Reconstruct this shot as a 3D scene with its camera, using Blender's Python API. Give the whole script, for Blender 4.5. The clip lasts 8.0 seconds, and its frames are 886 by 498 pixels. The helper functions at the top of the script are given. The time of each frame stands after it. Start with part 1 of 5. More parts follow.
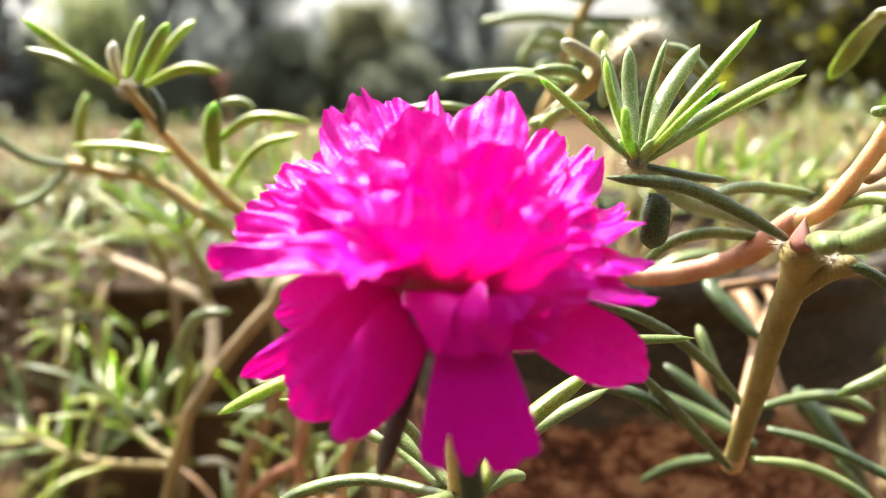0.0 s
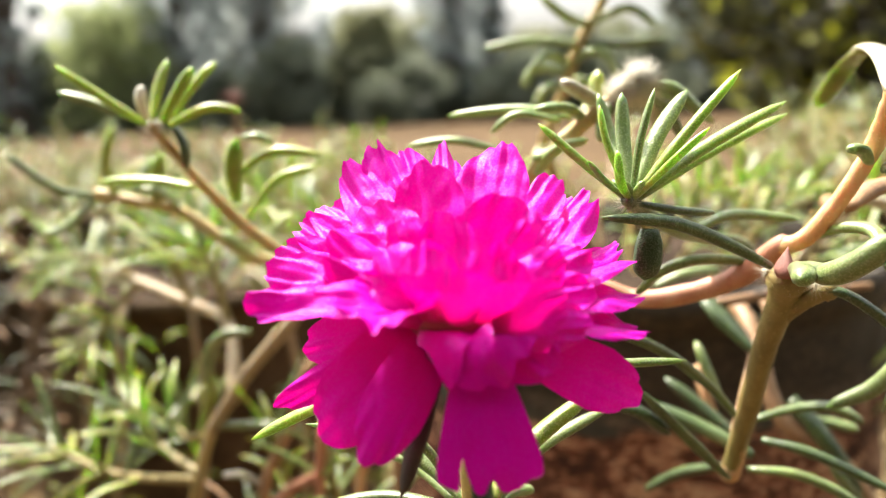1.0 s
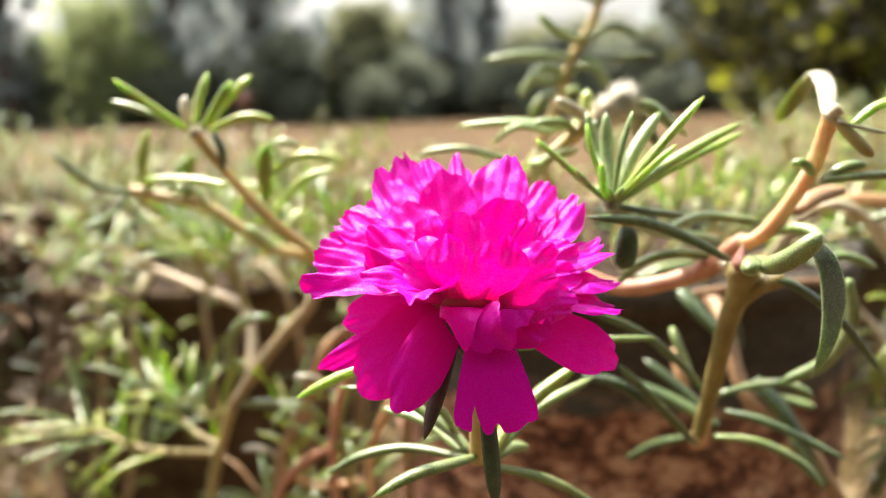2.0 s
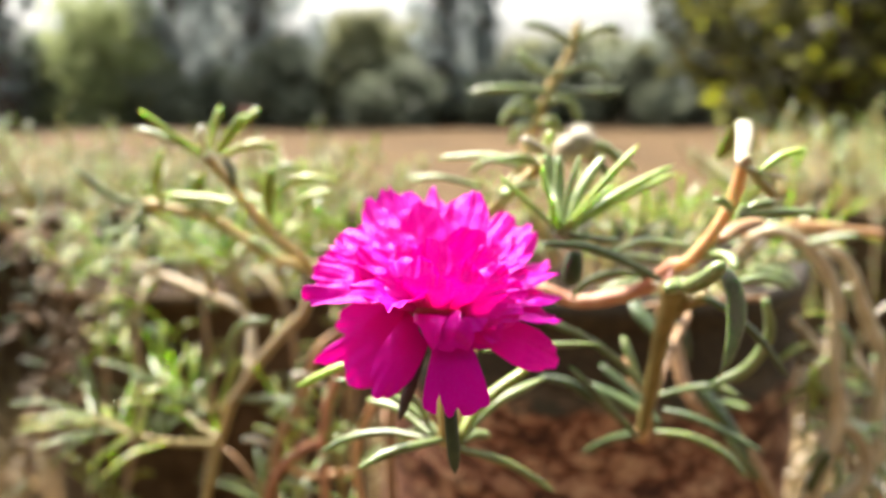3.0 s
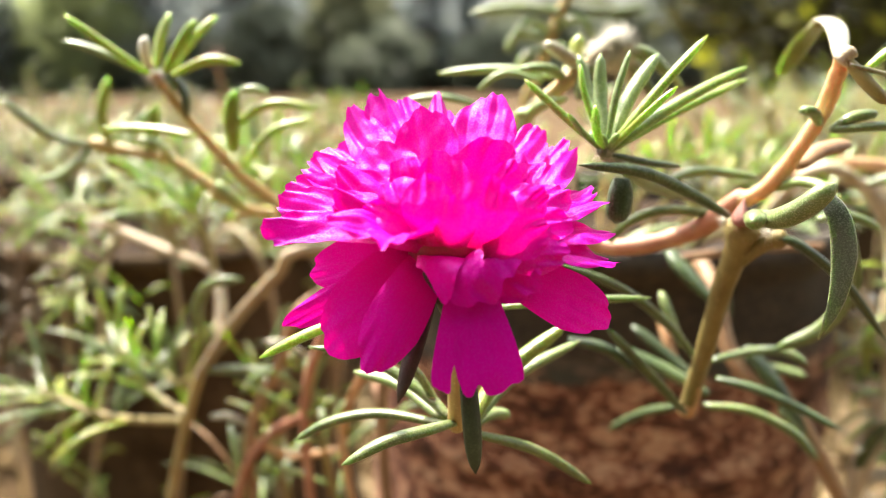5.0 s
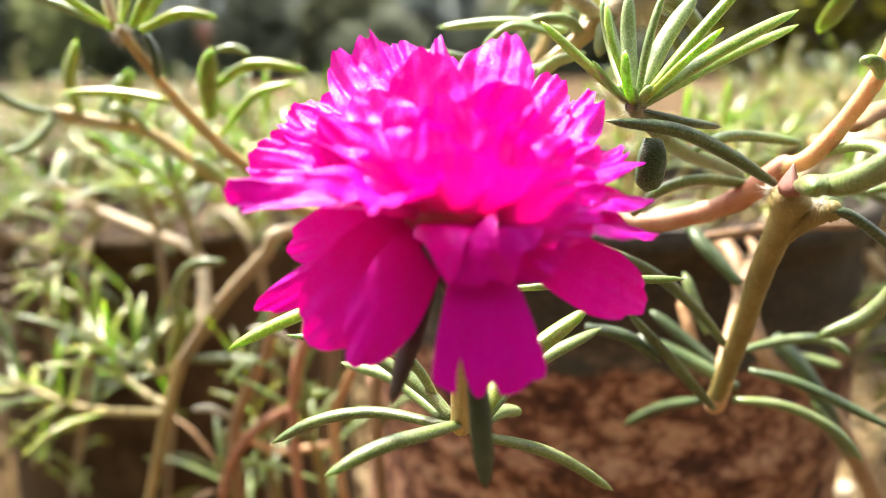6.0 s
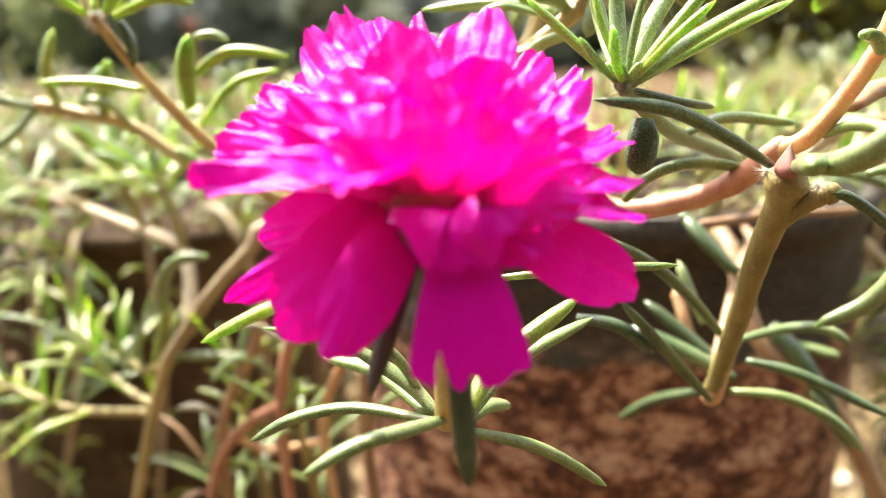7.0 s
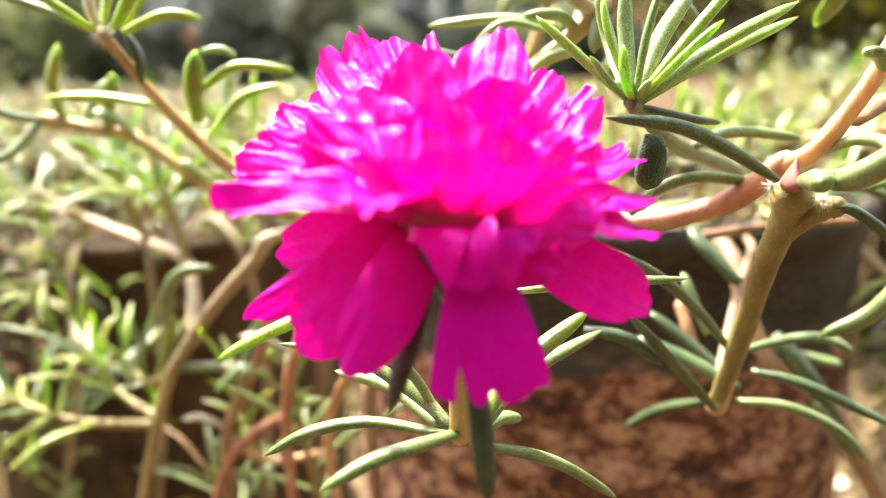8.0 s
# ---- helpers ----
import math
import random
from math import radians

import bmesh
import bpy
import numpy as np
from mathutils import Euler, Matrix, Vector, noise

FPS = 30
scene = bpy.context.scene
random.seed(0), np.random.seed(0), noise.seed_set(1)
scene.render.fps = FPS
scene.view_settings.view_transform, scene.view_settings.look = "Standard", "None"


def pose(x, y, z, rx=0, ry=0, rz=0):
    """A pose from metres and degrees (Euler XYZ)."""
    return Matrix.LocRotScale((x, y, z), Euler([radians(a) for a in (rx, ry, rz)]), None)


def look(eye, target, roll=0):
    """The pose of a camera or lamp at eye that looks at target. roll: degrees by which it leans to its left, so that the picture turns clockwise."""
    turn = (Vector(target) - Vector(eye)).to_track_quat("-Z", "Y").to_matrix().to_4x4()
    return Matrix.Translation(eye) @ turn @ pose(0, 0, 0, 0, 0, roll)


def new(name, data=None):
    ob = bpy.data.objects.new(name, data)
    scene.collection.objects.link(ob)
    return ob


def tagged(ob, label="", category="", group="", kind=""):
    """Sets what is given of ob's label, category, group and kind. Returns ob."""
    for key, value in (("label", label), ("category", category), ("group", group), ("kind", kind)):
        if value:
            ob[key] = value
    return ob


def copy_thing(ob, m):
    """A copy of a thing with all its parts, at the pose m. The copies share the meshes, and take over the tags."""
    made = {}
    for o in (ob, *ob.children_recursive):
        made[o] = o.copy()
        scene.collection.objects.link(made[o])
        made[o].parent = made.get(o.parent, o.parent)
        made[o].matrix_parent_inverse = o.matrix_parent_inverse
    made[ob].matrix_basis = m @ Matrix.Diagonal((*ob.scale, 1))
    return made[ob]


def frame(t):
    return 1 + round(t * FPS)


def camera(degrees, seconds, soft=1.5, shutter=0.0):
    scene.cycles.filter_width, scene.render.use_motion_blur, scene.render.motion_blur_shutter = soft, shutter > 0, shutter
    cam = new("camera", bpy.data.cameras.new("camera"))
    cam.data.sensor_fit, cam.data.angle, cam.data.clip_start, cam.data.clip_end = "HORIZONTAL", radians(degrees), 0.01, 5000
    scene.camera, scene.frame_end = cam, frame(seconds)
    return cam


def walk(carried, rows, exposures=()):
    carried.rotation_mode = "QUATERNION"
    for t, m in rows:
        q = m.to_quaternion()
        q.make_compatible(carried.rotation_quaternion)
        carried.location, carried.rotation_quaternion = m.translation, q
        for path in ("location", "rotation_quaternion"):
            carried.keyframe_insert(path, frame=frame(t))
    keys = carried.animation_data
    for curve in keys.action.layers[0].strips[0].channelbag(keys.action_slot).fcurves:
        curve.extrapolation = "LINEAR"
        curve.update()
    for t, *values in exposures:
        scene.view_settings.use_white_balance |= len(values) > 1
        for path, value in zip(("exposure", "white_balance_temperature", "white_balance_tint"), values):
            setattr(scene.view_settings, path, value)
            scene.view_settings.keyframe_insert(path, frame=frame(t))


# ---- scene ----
cam = camera(59.35, 8.0, soft=0.6)
# Close-up lens: about 2.5 mm opening, focused about a hand's width away.
cam.data.dof.use_dof = True
cam.data.dof.focus_distance = 0.104
cam.data.dof.aperture_fstop = 13.0
ROWS = [
    (0, (0.00489, 0.00401, 0.55116), (-0.00134, 0.20005, 0.51204), -0.817),
    (0.5, (0.00457, 0.00279, 0.55312), (-0.00186, 0.19890, 0.51441), -1.227),
    (1, (0.00508, -0.00408, 0.55733), (-0.00345, 0.19203, 0.51903), -2.003),
    (1.5, (0.00403, -0.01312, 0.55864), (-0.00444, 0.18293, 0.52003), -1.620),
    (1.7, (0.00251, -0.01748, 0.55987), (-0.00465, 0.17848, 0.52052), -1.652),
    (2.8, (0.00561, -0.04864, 0.56574), (-0.00060, 0.14774, 0.52838), -0.087),
    (3, (0.00677, -0.05102, 0.56792), (0.00183, 0.14544, 0.53080), 0.053),
    (3.5, (0.00762, -0.04856, 0.56720), (0.00356, 0.14775, 0.52915), 0.308),
    (4, (0.00475, -0.03787, 0.56316), (0.00117, 0.15817, 0.52371), 0.030),
    (4.5, (0.00394, -0.02522, 0.55935), (0.00166, 0.17028, 0.51726), -0.129),
    (5, (0.00256, -0.01614, 0.55515), (0.00097, 0.17858, 0.50948), -0.268),
    (5.2, (0.00214, -0.01255, 0.55280), (0.00067, 0.18177, 0.50549), -0.158),
    (6.3, (0.00138, 0.00284, 0.54918), (0.00129, 0.19676, 0.50022), -0.242),
    (6.5, (0.00016, 0.00352, 0.54959), (0.00128, 0.19777, 0.50198), -0.263),
    (7, (0.00347, 0.00450, 0.54704), (0.00359, 0.19817, 0.49713), -0.743),
    (7.5, (0.00486, 0.00513, 0.54682), (0.00557, 0.19873, 0.49666), -0.801),
    (8, (0.00119, 0.00356, 0.54851), (0.00264, 0.19763, 0.50019), -0.895),
]
walk(cam, [(t, look(eye, target, roll)) for t, eye, target, roll in ROWS],
     exposures=((0.0, 1.42), (1.5, 1.34), (3.0, 1.43), (4.5, 1.47), (5.0, 1.55), (6.5, 1.65), (8.0, 1.86)))

# ---- light ----
SUN = Vector((-0.34, 0.44, 0.83)).normalized()
world = bpy.data.worlds.new("sky")
scene.world = world
world.use_nodes = True
wn = world.node_tree.nodes
sky = wn.new("ShaderNodeTexSky")
sky.sky_type = "NISHITA"
sky.sun_disc = False
sky.sun_elevation = math.asin(SUN.z)
sky.sun_rotation = math.atan2(SUN.x, SUN.y)
sky.dust_density = 8.0
sky.air_density = 1.5
haze = wn.new("ShaderNodeHueSaturation")
haze.inputs["Saturation"].default_value = 0.27
world.node_tree.links.new(sky.outputs["Color"], haze.inputs["Color"])
world.node_tree.links.new(haze.outputs["Color"], wn["Background"].inputs["Color"])
wn["Background"].inputs["Strength"].default_value = 0.15
sun = new("sun", bpy.data.lights.new("sun", "SUN"))
sun.data.energy = 5.0
sun.data.angle = radians(0.5)
sun.data.color = (1.0, 0.91, 0.78)
sun.matrix_world = look((0, 0, 5), Vector((0, 0, 5)) - SUN)


# ---- materials ----
def material(name):
    m = bpy.data.materials.new(name)
    m.use_nodes = True
    return m, m.node_tree, m.node_tree.nodes["Principled BSDF"]


def node(tree, kind, **inputs):
    n = tree.nodes.new(kind)
    for key, value in inputs.items():
        n.inputs[key.replace("_", " ")].default_value = value
    return n


def ramp(tree, source, stops):
    r = tree.nodes.new("ShaderNodeValToRGB")
    e = r.color_ramp.elements
    while len(e) < len(stops):
        e.new(0.5)
    for el, (pos, col) in zip(e, stops):
        el.position, el.color = pos, (*col, 1)
    tree.links.new(source, r.inputs["Fac"])
    return r.outputs["Color"]


def noise_at(tree, scale, detail=4.0, rough=0.55, stretch=(1, 1, 1)):
    c = tree.nodes.new("ShaderNodeTexCoord")
    mp = node(tree, "ShaderNodeMapping", Scale=stretch)
    n = node(tree, "ShaderNodeTexNoise", Scale=scale, Detail=detail, Roughness=rough)
    tree.links.new(c.outputs["Object"], mp.inputs["Vector"])
    tree.links.new(mp.outputs["Vector"], n.inputs["Vector"])
    return n.outputs["Fac"]


def mixed(tree, fac, a, b, blend="MIX"):
    n = tree.nodes.new("ShaderNodeMix")
    n.data_type, n.blend_type = "RGBA", blend
    for slot, value in ((0, fac), (6, a), (7, b)):
        if isinstance(value, (int, float)):
            n.inputs[slot].default_value = value
        elif isinstance(value, tuple):
            n.inputs[slot].default_value = (*value, 1)
        else:
            tree.links.new(value, n.inputs[slot])
    return n.outputs[2]


def bump(tree, bsdf, height, strength, distance):
    b = node(tree, "ShaderNodeBump", Strength=strength, Distance=distance)
    tree.links.new(height, b.inputs["Height"])
    tree.links.new(b.outputs["Normal"], bsdf.inputs["Normal"])
    return b.outputs["Normal"]


def varied(tree, colour, amount=0.25):
    """The colour, a little lighter or darker from piece to piece."""
    info = tree.nodes.new("ShaderNodeObjectInfo")
    m = node(tree, "ShaderNodeMapRange", To_Min=1 - amount, To_Max=1 + amount)
    tree.links.new(info.outputs["Random"], m.inputs["Value"])
    h = node(tree, "ShaderNodeHueSaturation")
    tree.links.new(m.outputs["Result"], h.inputs["Value"])
    tree.links.new(colour, h.inputs["Color"])
    return h.outputs["Color"]


def leaf_material(name, dark, mid, pale, glow=0.35, reach=0.0022):
    m, t, b = material(name)
    big = noise_at(t, 160, 3)
    fine = noise_at(t, 3200, 2, 0.6)
    col = ramp(t, big, [(0.3, dark), (0.55, mid), (0.8, pale)])
    cells = noise_at(t, 4200, 1, 0.5)
    speck = ramp(t, cells, [(0.50, (0, 0, 0)), (0.68, (0.30, 0.30, 0.30))])
    col = mixed(t, speck, col, tuple(min(1, c * 1.5 + 0.06) for c in pale))
    col = varied(t, col, 0.22)
    t.links.new(col, b.inputs["Base Color"])
    b.inputs["Roughness"].default_value = 0.29
    t.links.new(ramp(t, cells, [(0.38, (0.42, 0.42, 0.42)), (0.64, (0.92, 0.92, 0.92))]), b.inputs["Specular IOR Level"])
    b.inputs["Subsurface Weight"].default_value = glow
    b.inputs["Subsurface Radius"].default_value = (0.6, 1.0, 0.2)
    b.inputs["Subsurface Scale"].default_value = reach
    b.inputs["Sheen Weight"].default_value = 0.05
    bump(t, b, mixed(t, 0.5, fine, cells), 0.45, 0.00028)
    return m


LEAF = leaf_material("succulent_leaf", (0.08, 0.125, 0.038), (0.145, 0.19, 0.066), (0.27, 0.31, 0.15), 0.45, 0.0028)
# Dark green leaves; for some of them shade is put into this colour.
LEAF_DARK = leaf_material("dark_leaf_with_shade", (0.028, 0.052, 0.016), (0.055, 0.09, 0.027), (0.10, 0.145, 0.05), 0.2)
LEAF_PALE = leaf_material("waxy_leaf", (0.13, 0.20, 0.06), (0.22, 0.29, 0.10), (0.37, 0.42, 0.20), 0.35)
LEAF_FRESH = leaf_material("fresh_leaf", (0.14, 0.19, 0.030), (0.235, 0.295, 0.055), (0.37, 0.41, 0.13), 0.8, 0.0034)
# Yellower leaf copy, sun shining through partly put into its colour.
LEAF_SUN = leaf_material("sunlit_thin_leaf", (0.155, 0.166, 0.020), (0.24, 0.252, 0.036), (0.35, 0.36, 0.085), 0.9, 0.0042)
LEAF_GREY = leaf_material("greyish_leaf", (0.08, 0.082, 0.066), (0.145, 0.146, 0.12), (0.22, 0.222, 0.19), 0.25)
LEAF_DRY = leaf_material("withered_leaf", (0.20, 0.17, 0.11), (0.32, 0.29, 0.20), (0.48, 0.45, 0.35), 0.2)
LEAF_TIP = leaf_material("yellowing_leaf", (0.12, 0.11, 0.02), (0.20, 0.18, 0.035), (0.32, 0.30, 0.09), 0.6, 0.003)


def stem_material(name, a, b_, c, glow=0.2, reach=0.001):
    m, t, b = material(name)
    long = noise_at(t, 260, 5, 0.6, (1, 1, 0.35))
    fine = noise_at(t, 2400, 3)
    col = ramp(t, long, [(0.28, a), (0.52, b_), (0.78, c)])
    col = mixed(t, ramp(t, fine, [(0.6, (0, 0, 0)), (0.75, (0.6, 0.6, 0.6))]), col, tuple(min(1, x * 1.5) for x in c))
    t.links.new(varied(t, col, 0.15), b.inputs["Base Color"])
    b.inputs["Roughness"].default_value = 0.5
    b.inputs["Subsurface Weight"].default_value = glow
    b.inputs["Subsurface Scale"].default_value = reach
    b.inputs["Subsurface Radius"].default_value = (0.9, 0.6, 0.3)
    bump(t, b, mixed(t, 0.5, long, fine), 0.4, 0.0006)
    return m


STEM = stem_material("olive_stem", (0.16, 0.122, 0.036), (0.255, 0.20, 0.063), (0.36, 0.29, 0.115))
STEM_PINK = stem_material("pinkish_stem", (0.43, 0.20, 0.095), (0.57, 0.335, 0.165), (0.66, 0.47, 0.28))
STEM_PEACH = stem_material("peach_stem", (0.46, 0.26, 0.12), (0.62, 0.40, 0.20), (0.72, 0.54, 0.32), 0.6, 0.0024)
STEM_RED = stem_material("pinkish_red_stem", (0.36, 0.13, 0.08), (0.48, 0.22, 0.13), (0.58, 0.36, 0.23))
STEM_TAN = stem_material("tan_stem", (0.32, 0.24, 0.085), (0.47, 0.37, 0.15), (0.60, 0.51, 0.27), 0.6, 0.0024)
STEM_PALE = stem_material("pale_old_stem", (0.36, 0.28, 0.17), (0.57, 0.48, 0.33), (0.76, 0.69, 0.53), 0.25, 0.001)
STEM_OLD = stem_material("greyish_tan_stem", (0.21, 0.15, 0.08), (0.33, 0.25, 0.14), (0.46, 0.375, 0.235), 0.4, 0.0018)
STEM_DEAD = stem_material("dead_stem", (0.085, 0.055, 0.029), (0.155, 0.104, 0.056), (0.26, 0.185, 0.10))
STEM_BROWN = stem_material("brown_stem", (0.20, 0.11, 0.06), (0.31, 0.185, 0.095), (0.44, 0.295, 0.16))


def petal_material(name):
    m, t, b = material(name)
    uv = t.nodes.new("ShaderNodeUVMap")
    sep = t.nodes.new("ShaderNodeSeparateXYZ")
    t.links.new(uv.outputs["UV"], sep.inputs["Vector"])
    # Red claw at the foot of each petal, violet-magenta blade. Shade near the heart is also put into the darker foot.
    face = ramp(t, sep.outputs["Y"], [(0.03, (0.26, 0.004, 0.015)), (0.10, (0.42, 0.002, 0.10)), (0.26, (0.68, 0.002, 0.36)), (0.55, (0.74, 0.003, 0.49))])
    mp = node(t, "ShaderNodeMapping", Scale=(22, 1.0, 1))
    veins = node(t, "ShaderNodeTexNoise", Scale=1.0, Detail=3.0)
    t.links.new(uv.outputs["UV"], mp.inputs["Vector"])
    t.links.new(mp.outputs["Vector"], veins.inputs["Vector"])
    blotch = noise_at(t, 260, 3)
    face = mixed(t, ramp(t, veins.outputs["Fac"], [(0.4, (0, 0, 0)), (0.75, (0.35, 0.35, 0.35))]), face, (0.63, 0.0, 0.34))
    face = mixed(t, ramp(t, blotch, [(0.4, (0, 0, 0)), (0.7, (0.3, 0.3, 0.3))]), face, (0.77, 0.005, 0.55))
    face = varied(t, face, 0.08)
    t.links.new(face, b.inputs["Base Color"])
    b.inputs["Roughness"].default_value = 0.40
    b.inputs["Specular Tint"].default_value = (0.48, 0.26, 1.0, 1)
    # Sparkling grain: some surface cells are far glossier than others.
    cells = noise_at(t, 5200, 2)
    grain = noise_at(t, 3400, 1, 0.7)
    t.links.new(ramp(t, grain, [(0.42, (0.05, 0.05, 0.05)), (0.64, (0.95, 0.95, 0.95))]), b.inputs["Specular IOR Level"])
    nrm = bump(t, b, mixed(t, 0.6, veins.outputs["Fac"], cells), 0.8, 0.00014)
    # Light that comes through the blade is deeper and redder than what its face returns.
    tr = t.nodes.new("ShaderNodeBsdfTranslucent")
    t.links.new(nrm, tr.inputs["Normal"])
    t.links.new(mixed(t, 1.0, face, (1.20, 0.1, 0.62), "MULTIPLY"), tr.inputs["Color"])
    mix = node(t, "ShaderNodeMixShader", Fac=0.28)
    t.links.new(b.outputs["BSDF"], mix.inputs[1])
    t.links.new(tr.outputs["BSDF"], mix.inputs[2])
    t.links.new(mix.outputs["Shader"], t.nodes["Material Output"].inputs["Surface"])
    return m


PETAL = petal_material("satin_magenta_petal")


def simple_material(name, scale, stops, rough=0.8, relief=0.3, distance=0.002, second=8.0, spread=0.15):
    m, t, b = material(name)
    coarse = noise_at(t, scale, 6, 0.6)
    fine = noise_at(t, scale * second, 4, 0.6)
    col = ramp(t, mixed(t, 0.35, coarse, fine), stops)
    if spread:
        col = varied(t, col, spread)
    t.links.new(col, b.inputs["Base Color"])
    b.inputs["Roughness"].default_value = rough
    bump(t, b, mixed(t, 0.5, coarse, fine), relief, distance)
    return m


SOIL = simple_material("dry_field_soil", 1.3, [(0.3, (0.044, 0.027, 0.013)), (0.5, (0.080, 0.050, 0.024)), (0.7, (0.132, 0.087, 0.044))], 0.95, 0.8, 0.03, 14, 0)
SOIL.node_tree.nodes["Principled BSDF"].inputs["Specular IOR Level"].default_value = 0.1
POTSOIL = simple_material("dark_pot_soil", 60, [(0.3, (0.03, 0.02, 0.014)), (0.6, (0.08, 0.055, 0.038)), (0.8, (0.15, 0.11, 0.08))], 0.95, 0.9, 0.006)
BARK = simple_material("grey_bark", 6, [(0.3, (0.05, 0.042, 0.035)), (0.6, (0.11, 0.09, 0.07)), (0.8, (0.17, 0.14, 0.11))], 0.9, 0.8, 0.02)
BRACT = simple_material("dark_sepal", 500, [(0.3, (0.026, 0.016, 0.012)), (0.55, (0.05, 0.032, 0.022)), (0.8, (0.09, 0.06, 0.04))], 0.45, 0.4, 0.0003)
BRACT_GREEN = simple_material("dark_green_bract", 500, [(0.3, (0.016, 0.028, 0.014)), (0.55, (0.035, 0.055, 0.024)), (0.8, (0.08, 0.11, 0.05))], 0.4, 0.5, 0.0003)
BUDSCALE = simple_material("papery_bract", 600, [(0.3, (0.16, 0.05, 0.04)), (0.6, (0.30, 0.13, 0.10)), (0.8, (0.5, 0.33, 0.26))], 0.6, 0.5, 0.0003)
PETAL_FOOT = simple_material("red_petal_foot", 400, [(0.3, (0.16, 0.004, 0.02)), (0.6, (0.28, 0.006, 0.05)), (0.8, (0.36, 0.01, 0.12))], 0.5, 0.4, 0.0003)
HAIR = simple_material("white_hairs", 600, [(0.3, (0.65, 0.62, 0.5)), (0.7, (0.85, 0.82, 0.72))], 0.6, 0.1, 0.0002)


def rusty_paint():
    """Old tin: dark paint left round the top, pinkish rust with brown scabs and pale scale below."""
    m, t, b = material("rusty_tin")
    c = t.nodes.new("ShaderNodeTexCoord")
    sep = t.nodes.new("ShaderNodeSeparateXYZ")
    t.links.new(c.outputs["Object"], sep.inputs["Vector"])
    blotch = noise_at(t, 80, 6, 0.68, (1, 1, 1.7))
    scab = noise_at(t, 150, 5, 0.6, (1, 1, 1.6))
    small = noise_at(t, 420, 5, 0.6, (1, 1, 2.4))
    rust = ramp(t, mixed(t, 0.35, blotch, small), [(0.42, (0.045, 0.016, 0.009)), (0.475, (0.15, 0.050, 0.026)), (0.515, (0.39, 0.185, 0.108)), (0.575, (0.57, 0.37, 0.24))])
    rust = mixed(t, ramp(t, scab, [(0.53, (0, 0, 0)), (0.60, (0.85, 0.85, 0.85))]), rust, (0.085, 0.030, 0.017))
    paint = ramp(t, mixed(t, 0.4, small, scab), [(0.36, (0.020, 0.016, 0.012)), (0.52, (0.046, 0.037, 0.027)), (0.66, (0.090, 0.060, 0.038))])
    edge = node(t, "ShaderNodeMath")
    edge.operation = "MULTIPLY_ADD"
    edge.inputs[1].default_value = 0.02
    t.links.new(scab, edge.inputs[0])
    t.links.new(sep.outputs["Z"], edge.inputs[2])
    # A worn bluish-green printed stripe between the dark paint and the rust.
    stripe = ramp(t, edge.outputs[0], [(0.2745, (0, 0, 0)), (0.2765, (0.7, 0.7, 0.7)), (0.2815, (0.7, 0.7, 0.7)), (0.2835, (0, 0, 0))])
    col = mixed(t, ramp(t, edge.outputs[0], [(0.277, (0, 0, 0)), (0.284, (1, 1, 1))]), rust, paint)
    t.links.new(mixed(t, stripe, col, (0.045, 0.065, 0.058)), b.inputs["Base Color"])
    b.inputs["Roughness"].default_value = 0.75
    b.inputs["Metallic"].default_value = 0.1
    bump(t, b, mixed(t, 0.5, blotch, scab), 0.6, 0.0015)
    return m


RUST = rusty_paint()
CLAY = simple_material("weathered_clay", 40, [(0.36, (0.030, 0.021, 0.012)), (0.5, (0.065, 0.046, 0.025)), (0.66, (0.110, 0.077, 0.043))], 0.9, 0.5, 0.002)
for dull in (CLAY, POTSOIL, BARK):
    dull.node_tree.nodes["Principled BSDF"].inputs["Specular IOR Level"].default_value = 0.08


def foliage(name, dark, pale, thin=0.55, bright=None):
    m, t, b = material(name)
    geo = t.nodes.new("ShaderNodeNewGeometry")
    # bright gives some leaves, picked at random, a sunlit colour.
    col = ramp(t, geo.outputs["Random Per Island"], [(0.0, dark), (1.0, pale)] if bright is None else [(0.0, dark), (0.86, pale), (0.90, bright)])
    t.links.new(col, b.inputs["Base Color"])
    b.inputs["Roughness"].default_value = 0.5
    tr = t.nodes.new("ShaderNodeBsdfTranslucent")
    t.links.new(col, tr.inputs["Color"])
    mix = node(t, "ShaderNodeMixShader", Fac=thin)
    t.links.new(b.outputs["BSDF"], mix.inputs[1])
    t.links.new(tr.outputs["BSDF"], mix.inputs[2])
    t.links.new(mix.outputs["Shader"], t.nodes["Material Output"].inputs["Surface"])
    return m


# Tree leaves paled and greyed to put distance haze into their colour.
CROWN = foliage("hazed_tree_leaves", (0.28, 0.315, 0.31), (0.45, 0.50, 0.485), 0.72)
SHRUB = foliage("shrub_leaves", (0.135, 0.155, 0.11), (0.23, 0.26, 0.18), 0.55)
CROWN_PALE = foliage("hazed_pale_tree_leaves", (0.22, 0.27, 0.12), (0.40, 0.45, 0.20), 0.65)
CROWN_OLIVE = foliage("hazed_olive_tree_leaves", (0.15, 0.165, 0.09), (0.28, 0.29, 0.16), 0.60)
# Sunlight put into the colour of about one leaf in eight.
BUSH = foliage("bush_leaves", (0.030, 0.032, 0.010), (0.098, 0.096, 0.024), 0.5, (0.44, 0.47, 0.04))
# Leaves of the added, unseen trees that hold back sky light.
SHADE = foliage("unseen_screen_tree_leaves", (0.05, 0.068, 0.032), (0.10, 0.125, 0.06), 0.3)
LITTER = foliage("dry_leaf_litter", (0.12, 0.082, 0.037), (0.43, 0.32, 0.17), 0.25)
LITTER.node_tree.nodes["Principled BSDF"].inputs["Roughness"].default_value = 0.3
